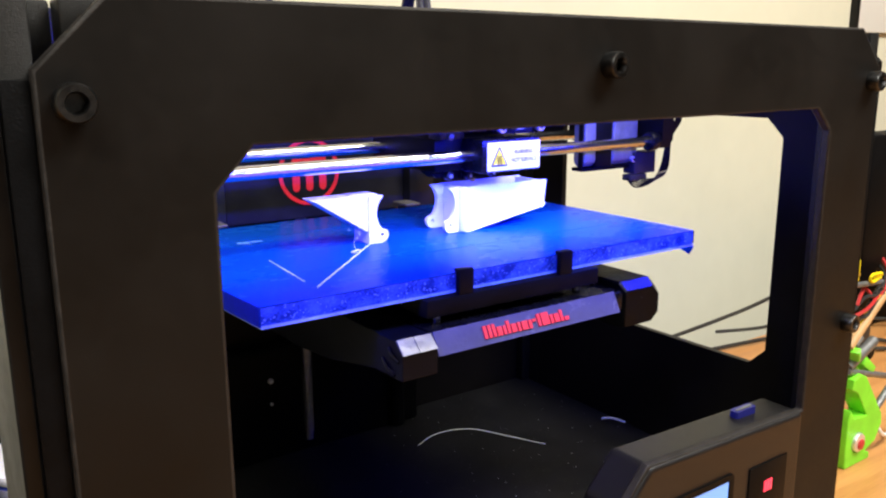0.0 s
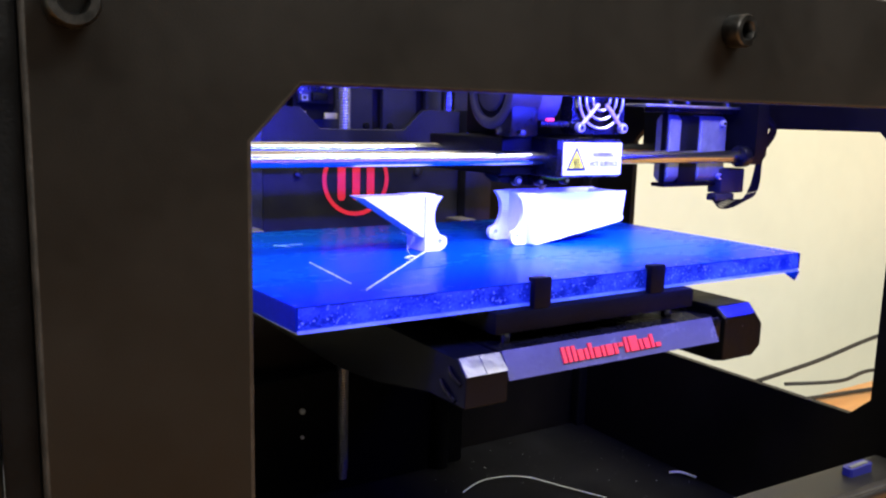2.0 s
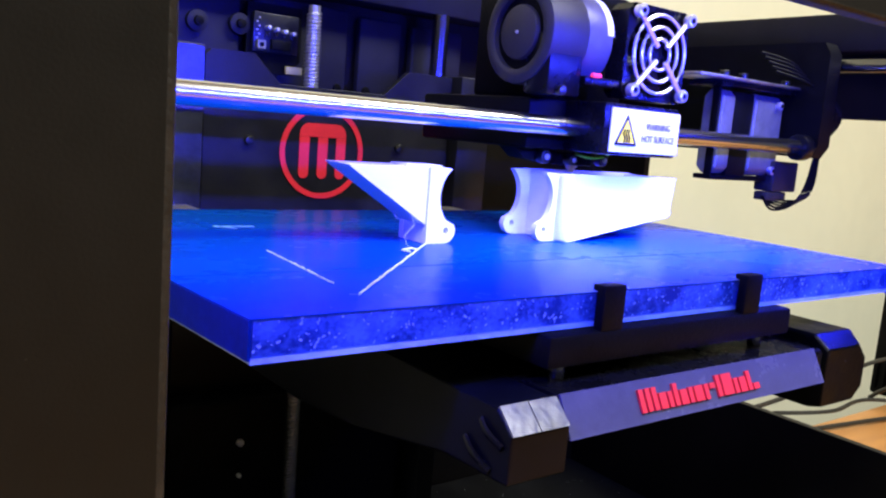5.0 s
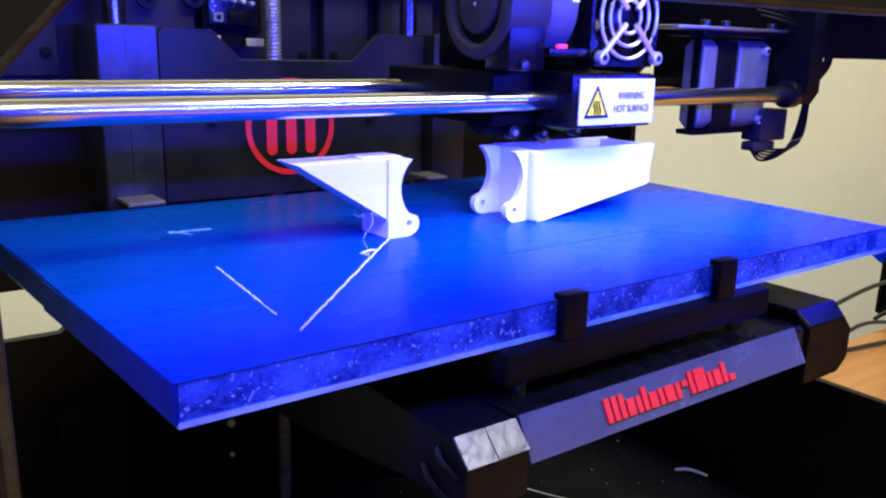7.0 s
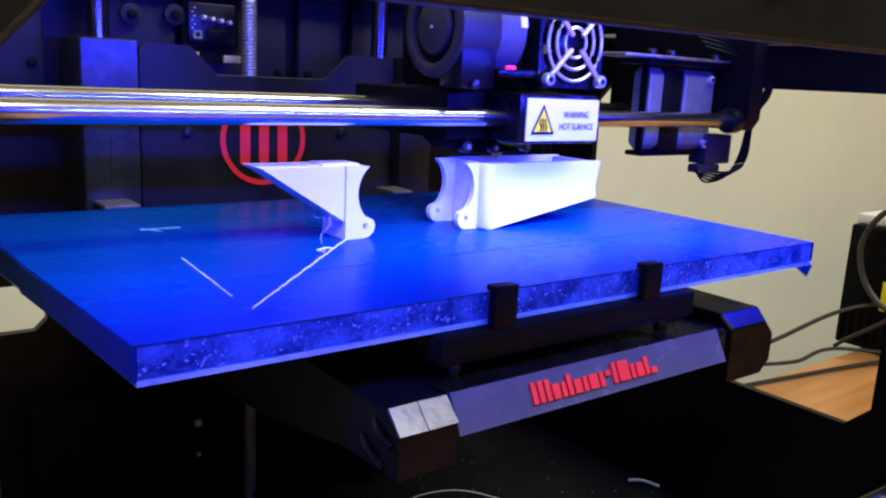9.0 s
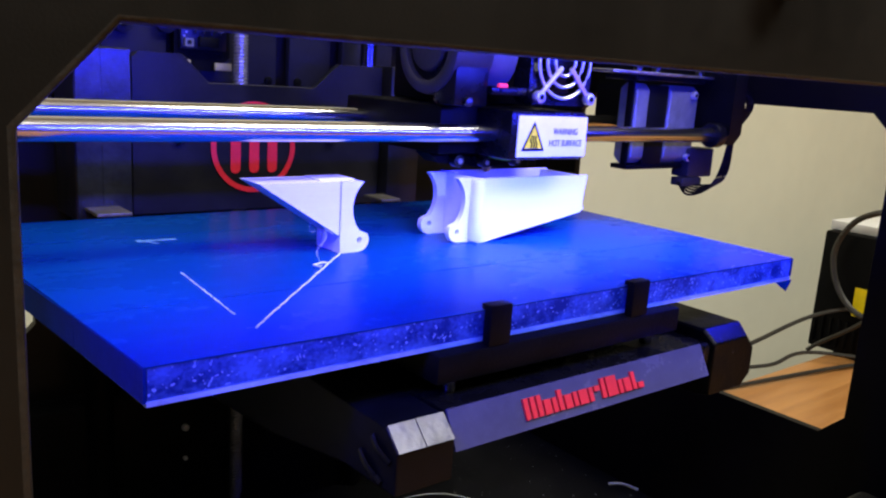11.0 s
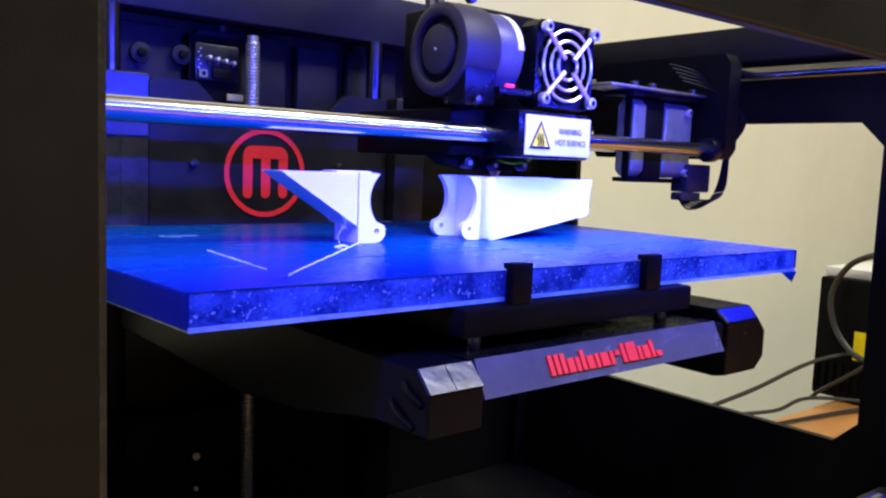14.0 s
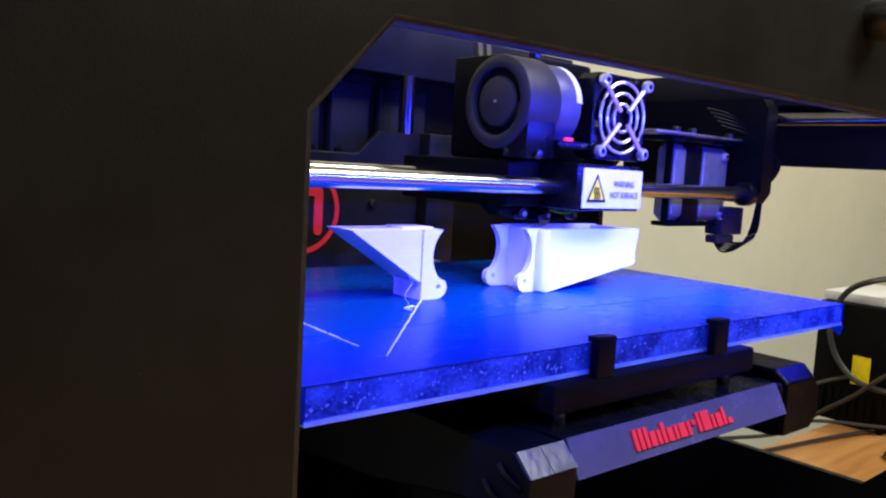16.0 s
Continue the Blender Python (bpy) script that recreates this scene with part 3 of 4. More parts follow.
base = part("plate_base", solid(0.0865, 0.2085, -0.0048, 0.17, -0.0205, -0.0108, 0.0012), M_DARK, printer, "black carrier block under the plate")
for x0, x1 in ((0.1068, 0.1162), (0.1778, 0.1872)):
    clip = part("plate_clip", solid(x0, x1, -0.0048, -0.0012, -0.0110, 0.0027, 0.0006), M_DARK, printer, "black clip holding the plate's edge")
    part("lip", solid(x0 + 0.0002, x1 - 0.0002, -0.0014, 0.0004, 0.0006, 0.0026, 0.0004), M_DARK, clip)
for kx in (0.096, 0.196, 0.147):
    part("levelling_screw", cyl(bmesh.new(), (kx, 0.001 if kx != 0.147 else 0.14, -0.0230), 0.0024, 0.006, "z", 14, bev=0.0005), M_GUIDE, printer, "small levelling screw")

# gantry: two rods, carriage, brackets, motor
FR, BR, RZ = 0.088, 0.158, 0.0487
for ry, rz in ((FR, RZ), (BR, 0.0503)):
    part("gantry_rod", cyl(bmesh.new(), (0.1625, ry, rz), 0.0040, 0.401, "x", 28, bev=0.0003), M_STEEL, printer, "polished horizontal gantry rod")
part("gantry_bracket", sheet([(0.080, 0.0500), (0.084, 0.0435), (0.178, 0.0435), (0.182, 0.05), (0.182, 0.100), (0.178, 0.106), (0.084, 0.106), (0.080, 0.1)], [], "x", 0.3605, 0.3725), M_DARK, printer, "black gantry end bracket")
part("gantry_bracket", sheet([(0.072, 0.036), (0.182, 0.036), (0.182, 0.106), (0.072, 0.106)], [], "x", -0.052, -0.040), M_PLASTIC, printer)
part("gantry_cap", cyl(bmesh.new(), (0.357, FR, RZ), 0.0072, 0.008, "x", 20, bev=0.001), M_PLASTIC, printer)
for rx in (-0.064, 0.377):
    part("slide_rod", cyl(bmesh.new(), (rx, 0.115, 0.0950), 0.0040, 0.318, "y", 24), M_GUIDE, printer, "dull rod along the machine's depth")

motor = part("stepper_motor", solid(0.3105, 0.3285, 0.1012, 0.1120, 0.0300, 0.0750, 0.001), M_DARK, printer, "stepper motor with cast grey end caps")
for x0, x1 in ((0.2990, 0.3103), (0.3287, 0.3555)):
    bm = sheet(chamfer_rect(0.1000, 0.1125, 0.0312, 0.0755, 0.0035), [], "x", x0, x1)
    cap = part("end_cap", bm, M_CAST, motor, "cast grey motor end cap")
    md = cap.modifiers.new("edge", "BEVEL")
    md.width, md.segments, md.limit_method, md.angle_limit = 0.0014, 2, "ANGLE", radians(30)
    md.harden_normals = True
# black plate added so the left cap's side reads dark
part("dark_side_plate", solid(0.2976, 0.2988, 0.1015, 0.1060, 0.0290, 0.0770, 0.0004), M_DARK, motor)
part("bottom_plate", solid(0.2972, 0.3480, 0.1005, 0.1120, 0.0282, 0.0308, 0.0005), M_DARK, motor)
for sx, sz in ((0.3495, 0.0705), (0.3495, 0.0345)):
    part("screw", cyl(bmesh.new(), (sx, 0.0990, sz), 0.0023, 0.003, "y", 14, bev=0.0005), M_SHEEN, motor)
    part("screw_socket", cyl(bmesh.new(), (sx, 0.0974, sz), 0.0012, 0.0006, "y", 6), M_INK, motor)
part("motor_bracket", solid(0.270, 0.360, 0.094, 0.120, 0.0800, 0.0815, 0.0004), M_ALU, printer, "thin metal bracket plate over the motor")
part("motor_bracket", solid(0.292, 0.3600, 0.096, 0.118, 0.0768, 0.0796, 0.0006), M_PLASTIC, printer)
part("motor_connector", solid(0.3500, 0.3740, 0.0970, 0.1090, 0.0230, 0.0400, 0.001), M_GREYPLASTIC, printer, "grey plastic plug under the motor")
part("plug_body", solid(0.3450, 0.3640, 0.0965, 0.1050, 0.0180, 0.0228, 0.0008), M_GREYPLASTIC, printer)
for i in range(5):
    o = 0.0026 * i
    bm = tube(bmesh.new(), smooth_path([(0.343 + o * 0.5, 0.098 + o * 0.4, 0.0200), (0.351 + o, 0.096, 0.0130 + o * 0.5), (0.366 + o, 0.093, 0.0165 + o * 0.3), (0.3735 + o * 0.8, 0.091, 0.028), (0.377 + o * 0.4, 0.089, 0.050), (0.3745 + o * 0.5, 0.080, 0.070), (0.360, 0.088 + o, 0.083 + o), (0.338, 0.097 + o, 0.0885 + o)], 7), 0.0007, 6)
    part("motor_wire", bm, M_DARK, printer)
for bx in (0.296, 0.312, 0.352):
    part("bracket_screw", cyl(bmesh.new(), (bx, 0.099, 0.0830), 0.0024, 0.0030, "z", 12, bev=0.0004), M_BOLT, printer)

ext = part("extruder_body", solid(0.1785, 0.236, 0.108, 0.150, 0.0605, 0.110, 0.002), M_DARK, printer, "black extruder carriage with two fans and a warning label")
part("carriage_block", solid(0.166, 0.2365, 0.0945, 0.172, 0.0385, 0.0600, 0.0015), M_DARK, ext)
part("label_block", solid(0.1865, 0.2340, 0.0712, 0.0940, 0.0385, 0.0600, 0.0012), M_PLASTIC, ext)
lab = part("warning_label", solid(0.1897, 0.2335, 0.0700, 0.0709, 0.0398, 0.0580, 0.0004), M_LABEL, ext, "white warning label with a yellow triangle")
# axial fan with a chromed wire guard
fcx, fcz, fy = 0.2195, 0.0823, 0.0760
fan_frame = [(fcx + u, fcz + v) for u, v in chamfer_rect(-0.0198, 0.0198, -0.0198, 0.0198, 0.003)]
part("axial_fan", sheet(fan_frame, [arc(fcx, fcz, 0.0182, 0, 352, 44)], "y", fy, fy + 0.010), M_PLASTIC, ext, "small black axial fan")
part("fan_back", cyl(bmesh.new(), (fcx, fy + 0.011, fcz), 0.019, 0.0015, "y", 28), M_DARK, ext)
part("fan_hub", cyl(bmesh.new(), (fcx, fy + 0.006, fcz), 0.0075, 0.007, "y", 24, bev=0.001), M_PLASTIC, ext)
for k in range(7):
    bm = solid(-0.0035, 0.0035, -0.0004, 0.0004, 0.007, 0.0172)
    bmesh.ops.transform(bm, matrix=Matrix.Translation((fcx, fy + 0.006, fcz)) @ Matrix.Rotation(math.tau * k / 7, 4, "Y") @ Matrix.Rotation(radians(35), 4, "Z"), verts=bm.verts[:])
    part("fan_blade", bm, M_PLASTIC, ext)
gy = fy - 0.0018
for rr in (0.0065, 0.0115, 0.0165):
    ringpts = [(fcx + rr * math.cos(math.tau * k / 32), gy, fcz + rr * math.sin(math.tau * k / 32)) for k in range(33)]
    part("guard_wire", tube(bmesh.new(), ringpts, 0.0008, 6), M_SHEEN, ext, "bright wire of the fan guard")
for sx, sz in ((1, 1), (1, -1), (-1, 1), (-1, -1)):
    part("guard_wire", tube(bmesh.new(), [(fcx + sx * 0.003, gy - 0.001, fcz + sz * 0.003), (fcx + sx * 0.0158, gy - 0.0008, fcz + sz * 0.0158)], 0.0012, 6), M_SHEEN, ext)
    bm = cyl(bmesh.new(), (fcx + sx * 0.0162, gy - 0.0012, fcz + sz * 0.0162), 0.0028, 0.0036, "y", 16, bev=0.0006)
    part("fan_screw", bm, M_SHEEN, ext, "bright fan screw")
    part("screw_socket", cyl(bmesh.new(), (fcx + sx * 0.0162, gy - 0.0031, fcz + sz * 0.0162), 0.0013, 0.0005, "y", 6), M_INK, ext)
# blower with its round intake facing sideways
bcx, bcy, bcz = 0.1575, 0.097, 0.0850
bm = bmesh.new()
n = 40
prof = [(0.0150, 0.004), (0.0150, 0.0006), (0.0160, 0.0), (0.0185, 0.0), (0.0205, 0.0012), (0.0208, 0.003), (0.0208, 0.020), (0.0200, 0.0215), (0.0001, 0.0215)]
rings = [[bm.verts.new((bcx + h, bcy + r * math.cos(math.tau * k / n), bcz + r * math.sin(math.tau * k / n))) for k in range(n)] for r, h in prof]
for u, v in zip(rings, rings[1:]):
    for k in range(n):
        bm.faces.new((u[k], u[(k + 1) % n], v[(k + 1) % n], v[k]))
part("blower_housing", bm, M_GREYPLASTIC, ext, "dark grey round blower housing")
part("blower_recess", cyl(bmesh.new(), (bcx + 0.0046, bcy, bcz), 0.0149, 0.003, "x", 32), M_DARK, ext)
part("blower_hub", cyl(bmesh.new(), (bcx + 0.0022, bcy, bcz), 0.0112, 0.004, "x", 36, bev=0.0016), M_GREYPLASTIC, ext)
part("blower_outlet", solid(bcx + 0.002, bcx + 0.0205, bcy - 0.019, bcy - 0.004, 0.0605, bcz, 0.0015), M_PLASTIC, ext)
part("hub_dot", cyl(bmesh.new(), (bcx - 0.0001, bcy, bcz), 0.0007, 0.0006, "x", 10), M_SHEEN, ext)
part("drive_motor", cyl(bmesh.new(), (0.1865, bcy, bcz), 0.0194, 0.015, "x", 44, bev=0.001), M_BLOWER, ext, "slate grey round drive motor body")
bm = bmesh.new()
wrap = [[bm.verts.new((x, bcy + 0.0196 * math.cos(radians(a)), bcz + 0.0196 * math.sin(radians(a)))) for a in range(95, 176, 10)] for x in (0.1900, 0.1938)]
for k in range(8):
    bm.faces.new((wrap[0][k], wrap[0][k + 1], wrap[1][k + 1], wrap[1][k]))
part("motor_band", bm, M_LABEL, ext, "pale sticker round the motor")
part("status_light", cyl(bmesh.new(), (0.1835, 0.0755, 0.0700), 0.0009, 0.0048, "x", 10), M_LED, ext, "tiny glowing red light")
part("light_arm", solid(0.1785, 0.2000, 0.0765, 0.0800, 0.0660, 0.0695, 0.0005), M_PLASTIC, ext)
for sx, sz in ((0.1655, 0.0625), (0.1600, 0.1045)):
    part("blower_screw", cyl(bmesh.new(), (sx, 0.0770, sz), 0.0020, 0.004, "y", 12, bev=0.0004), M_BOLT, ext)
# hot end
part("heater_block", solid(0.192, 0.212, 0.100, 0.114, 0.0318, 0.0375, 0.0006), M_DARK, ext, "black wrapped heater block")
part("nozzle", cyl(bmesh.new(), (0.205, 0.106, 0.0302), 0.0012, 0.003, "z", 14, r2=0.003), M_BRASS, ext, "brass nozzle")
for kx, ky, kz, kr in ((0.1800, 0.0985, 0.0352, 0.0030), (0.1945, 0.0965, 0.0345, 0.0024), (0.2150, 0.0975, 0.0350, 0.0027)):
    knob = part("clamp_knob", cyl(bmesh.new(), (kx, ky, kz), kr, 0.005, "y", 18, bev=0.0006), M_BOLT, ext, "small dull metal knob")
    part("knob_socket", cyl(bmesh.new(), (kx, ky - 0.0027, kz), kr * 0.45, 0.0006, "y", 6), M_SHEEN, knob)
part("hanger", sheet([(0.1660, 0.0384), (0.1720, 0.0340), (0.1860, 0.0322), (0.1900, 0.0340), (0.1900, 0.0384)], [], "y", 0.1010, 0.1120), M_DARK, ext)
part("sensor_wire", tube(bmesh.new(), smooth_path([(0.1980, 0.0970, 0.0372), (0.2060, 0.0950, 0.0358), (0.2140, 0.0955, 0.0366), (0.2210, 0.0975, 0.0384)], 6), 0.0007, 6), M_GREEN, ext, "thin yellow-green wire")
# warning label print
FACE = Matrix.Rotation(radians(90), 4, "X")
tri = lambda s, cx, cz: [(cx - s, cz - s * 0.87), (cx + s, cz - s * 0.87), (cx, cz + s * 0.98)]
part("triangle_border", sheet(tri(0.0068, 0.1990, 0.0487), [tri(0.0055, 0.1990, 0.0485)], "y", 0.0695, 0.0699), M_INK, ext)
part("triangle", sheet(tri(0.0053, 0.1990, 0.0485), [], "y", 0.0696, 0.0699), M_YELLOW, ext)
for k in (-1, 0, 1):
    bm = tube(bmesh.new(), smooth_path([(0.1990 + k * 0.0015, 0.0694, 0.0440), (0.1995 + k * 0.0015, 0.0694, 0.0458), (0.1985 + k * 0.0015, 0.0694, 0.0476), (0.1990 + k * 0.0012, 0.0694, 0.0494)], 4), 0.00028, 5)
    part("heat_wave", bm, M_INK, ext)
words("WARNING", 0.0041, (0.2190, 0.0697, 0.0512), FACE, M_TEXT, "warning_text", ext, depth=0.00005, squeeze=0.80)
words("HOT SURFACE", 0.0041, (0.2195, 0.0697, 0.0460), FACE, M_TEXT, "warning_text", ext, depth=0.00005, squeeze=0.80)
ext.location.x = -0.006
# cable bundle from the extruder to the back
for o in (0.0, 0.006):
    bm = tube(bmesh.new(), smooth_path([(0.19 + o, 0.150, 0.110), (0.20 + o, 0.170, 0.150), (0.23 + o, 0.225, 0.175), (0.255 + o, 0.278, 0.150), (0.26 + o, 0.300, 0.10)], 8), 0.0028, 8)
    part("filament_tube", bm, M_CABLE, printer, "black filament guide tube")
part("filament_tube", tube(bmesh.new(), smooth_path([(0.135, 0.285, 0.10), (0.138, 0.290, 0.16), (0.142, 0.300, 0.20), (0.15, 0.318, 0.16), (0.15, 0.32, 0.05)], 8), 0.0032, 8), M_CABLE, printer)
# display housing
ui_prof = [(0.3455, -0.1165), (0.1965, -0.1115), (0.1765, -0.1325), (0.1765, -0.212), (0.3455, -0.212)]
ui = part("display_housing", sheet(ui_prof, [], "y", YF - 0.0015, -0.030), M_HOUSING, printer, "dark grey display housing with a red button")
md = ui.modifiers.new("edge", "BEVEL")
md.width, md.segments, md.limit_method, md.angle_limit = 0.0036, 4, "ANGLE", radians(30)
md.harden_normals = True
part("display_frame", sheet(chamfer_rect(0.207, 0.2725, -0.192, -0.1375, 0.002), [chamfer_rect(0.2115, 0.2682, -0.187, -0.1415, 0.0005)], "y", YF - 0.0027, YF - 0.0016), M_DARK, ui)
part("display", solid(0.2117, 0.2680, YF - 0.0021, YF - 0.0016, -0.1868, -0.1417), M_LCD, ui, "pale blue lit display")
part("button_pad", solid(0.2890, 0.3290, YF - 0.0024, YF - 0.0016, -0.198, -0.1405, 0.0006), M_DARK, ui)
for k in (-1, 0, 1):
    part("button_mark", solid(0.3090 + k * 0.0030 - 0.0010, 0.3090 + k * 0.0030 + 0.0010, YF - 0.0030, YF - 0.0025, -0.1605, -0.1530), M_LED, ui, "red lit button mark")
slot = part("card_slot", sheet(chamfer_rect(0.2960, 0.3160, -0.0455, -0.0395, 0.001), [chamfer_rect(0.2975, 0.3145, -0.0443, -0.0412, 0.0006)], "z", -0.1165, -0.1105), M_BLUEPLASTIC, ui, "blue card slot frame")
part("card", solid(0.2980, 0.3140, -0.0438, -0.0418, -0.1165, -0.1098, 0.0003), M_CAST, ui, "grey memory card edge")

# ---- build plate ----
plate = thing("build_plate", (0.15, 0.09, -0.0105), "acrylic build plate covered with blue tape, held by two clips", "build plate")
W, D, T = 0.300, 0.187, 0.0104
SKEW = -0.068


def plate_slab(x0, x1, y0, y1, z0, z1):
    """A slab of the plate; its left end follows the plate's slightly slanting side."""
    return sheet([(x0 + SKEW * y0, y0), (x1, y0), (x1, y1), (x0 + SKEW * y1, y1)], [], "z", z0, z1)


part("acrylic_slab", plate_slab(0.0004, W - 0.0004, 0.0004, D, -T + 0.0016, -0.0004), M_EDGE, plate, "mottled acrylic slab edge")
# pale blue rim paints the bright line along the clear slab's lower edge
part("bright_rim_line", plate_slab(0.0, W, 0.0, D + 0.0002, -T, -T + 0.0014), M_RIMLINE, plate, "lower rim coloured as the acrylic's bright edge line")
rnd = random.Random(4)
seams = [0.0, 0.048, 0.096, 0.144, D + 0.0003]
for i, (a, b) in enumerate(zip(seams, seams[1:])):
    x0, x1 = rnd.uniform(-0.0006, 0.0), W + rnd.uniform(0, 0.0006)
    part("tape_strip", plate_slab(x0, x1, a + 0.0002, b, -0.0004, -0.00002 + 0.00008 * (i % 2)), M_TAPE, plate)
    # the ends are folded down over the slab's side, in the shaded tape colour
    low = -T + rnd.uniform(0.0002, 0.0018)
    fold = sheet([(SKEW * a - 0.0007, a + 0.0003), (SKEW * a + 0.0002, a + 0.0003), (SKEW * b + 0.0002, b), (SKEW * b - 0.0007 - 0.0006 * (i % 2), b)], [], "z", low, -0.0004)
    part("tape_fold", fold, M_TAPE_SHADED, plate)
bm = bmesh.new()
for q in (((0.2998, -0.0004, -0.0103), (0.2868, -0.0004, -0.0103), (0.2950, -0.0016, -0.0152), (0.3000, -0.0010, -0.0105)),):
    f = [bm.verts.new(p) for p in q]
    bm.faces.new(f)
bmesh.ops.solidify(bm, geom=bm.faces[:], thickness=0.0004)
part("loose_tape_corner", bm, M_TAPE, plate, "loose triangle of tape hanging from the corner")
for x0, x1, y0, y1, nm in ((0.3000, 0.3006, 0.0, D, "tape_fold"),):
    part(nm, solid(x0 + 0.0001, x1, y0, y1, -T + 0.0016, -0.0004), M_TAPE_SHADED, plate)
for k in range(25):
    for i in range(rnd.choice((2, 3, 4, 5))):
        x = 0.006 + k * 0.0120 + rnd.gauss(0, 0.0017)
        z = max(-0.0078, min(-0.0018, -0.0048 + rnd.gauss(0, 0.0014)))
        r = rnd.uniform(0.00010, 0.00030)
        bm = bmesh.new()
        bmesh.ops.create_uvsphere(bm, u_segments=7, v_segments=5, radius=r)
        bmesh.ops.transform(bm, matrix=Matrix.Translation((x, 0.0003, z)) @ Matrix.Rotation(rnd.choice((-0.7, 0.7)) + rnd.uniform(-0.4, 0.4), 4, "Y") @ Matrix.Diagonal((rnd.uniform(1.0, 2.6), 0.35, 1, 1)), verts=bm.verts[:])
        part("air_bubble", bm, M_BUBBLE, plate)

# ---- printed parts ----
ear_a = [(0.1070, 0.0), (0.1160, 0.0)] + arc(0.1160, 0.0048, 0.0046, -90, 35, 8) + arc(0.1262, 0.0182, 0.0138, 222, 130, 10)[0:11] + [(0.1152, 0.0292), (0.1070, 0.0292)]


def dedupe(p):
    out = []
    for q in p:
        if not out or (abs(q[0] - out[-1][0]) + abs(q[1] - out[-1][1])) > 1e-5:
            out.append(q)
    return out


def hole(cx, cz, r=0.0013):
    return arc(cx, cz, r, 0, 330, 11)


bracket = thing("printed_bracket", (0.10, 0.097, 0.0), "white printed wedge bracket with two holed ears, standing on the plate", "printed part", "freshly printed white parts")
for y0, y1 in ((0.0872, 0.0900), (0.1030, 0.1058)):
    part("ear", sheet(dedupe(ear_a), [hole(0.1162, 0.0050)], "y", y0, y1), M_WHITE, bracket)
part("wedge", sheet([(0.0720, 0.0290), (0.0740, 0.0276), (0.1068, 0.0072), (0.1068, 0.0285), (0.1068, 0.0290)], [], "y", 0.0880, 0.1056), M_WHITE, bracket)
part("top_rim", solid(0.0985, 0.1148, 0.0906, 0.1028, 0.0282, 0.0298, 0.0003), M_WHITE, bracket)
part("end_web", sheet(dedupe([(0.1071, 0.0)] + [(0.1105, 0.0), (0.1105, 0.0281), (0.1071, 0.0281)]), [], "y", 0.0902, 0.1028), M_WHITE, bracket)

tray = thing("printed_tray", (0.21, 0.098, 0.0), "white hollow printed tray with sloping base and holed ears", "printed part", "freshly printed white parts")
ear_b = [(0.1755, 0.0), (0.1755, 0.0290), (0.1680, 0.0290)] + arc(0.1568, 0.0182, 0.0138, 50, -42, 10) + arc(0.1668, 0.0048, 0.0046, 145, 270, 8)
for y0, y1 in ((0.0862, 0.0890), (0.1068, 0.1096)):
    part("ear", sheet(dedupe(ear_b), [hole(0.1668, 0.0050)], "y", y0, y1), M_WHITE, tray)
wall_prof = [(0.1756, 0.0), (0.1780, 0.0), (0.2425, 0.0108), (0.2442, 0.0128), (0.2428, 0.0146), (0.2450, 0.0290), (0.1756, 0.0292)]
for y0, y1 in ((0.0822, 0.0840), (0.1100, 0.1118)):
    part("side_wall", sheet(wall_prof, [], "y", y0, y1), M_WHITE, tray)
part("base_wall", sheet([(0.1756, 0.0001), (0.1780, 0.0001), (0.2420, 0.0108), (0.2420, 0.0128), (0.1756, 0.0022)], [], "y", 0.0841, 0.1099), M_WHITE, tray)
part("end_wall", solid(0.2402, 0.2420, 0.0841, 0.1099, 0.0130, 0.0287), M_WHITE, tray)
part("end_wall", solid(0.1756, 0.1775, 0.0841, 0.1099, 0.0024, 0.0288), M_WHITE, tray)
part("corner_rib", cyl(bmesh.new(), (0.1766, 0.0852, 0.0146), 0.0037, 0.0286, "z", 24, bev=0.0012), M_WHITE, tray)

# ---- filament marks on the plate ----
def strand(pts, r, label, name="filament_strand"):
    return single(name, tube(bmesh.new(), pts, r, 6), M_FILAMENT, pts[0], label, "filament", "purge lines")


def line(p, q, n, wob, z=0.0004):
    return [(p[0] + (q[0] - p[0]) * i / n + rnd.uniform(-wob, wob), p[1] + (q[1] - p[1]) * i / n + rnd.uniform(-wob, wob), z + rnd.uniform(-0.0001, 0.0001)) for i in range(n + 1)]


bm = bmesh.new()
for i in range(11):
    a, b = i / 11 + rnd.uniform(0, 0.012), (i + 1) / 11 - rnd.uniform(0.004, 0.030)
    p, q = (0.040 - 0.0042 * a, 0.082 - 0.0535 * a), (0.040 - 0.0042 * b, 0.082 - 0.0535 * b)
    tube(bm, line(p, q, 4, 0.00016, 0.0003), rnd.uniform(0.00020, 0.00032), 6)
single("filament_strand", bm, M_FILAMENT, (0.038, 0.055, 0.0), "thin broken white filament line stuck to the blue tape", "filament", "purge lines")
strand(line((0.0360, 0.0152), (0.1064, 0.0862), 48, 0.00016), 0.00034, "thin white filament line leading to the printed bracket")
strand([(0.0880, 0.0690, 0.0006), (0.0855, 0.0705, 0.0012), (0.0900, 0.0715, 0.0015), (0.0930, 0.0735, 0.0007)], 0.0004, "small white filament blob on the tape")
strand(smooth_path([(0.0890, 0.0700, 0.0006), (0.0905, 0.0770, 0.0045), (0.0960, 0.0800, 0.0085), (0.0985, 0.0850, 0.0110), (0.1040, 0.0868, 0.0075)], 6), 0.00006, "loose hair of white filament by the bracket")
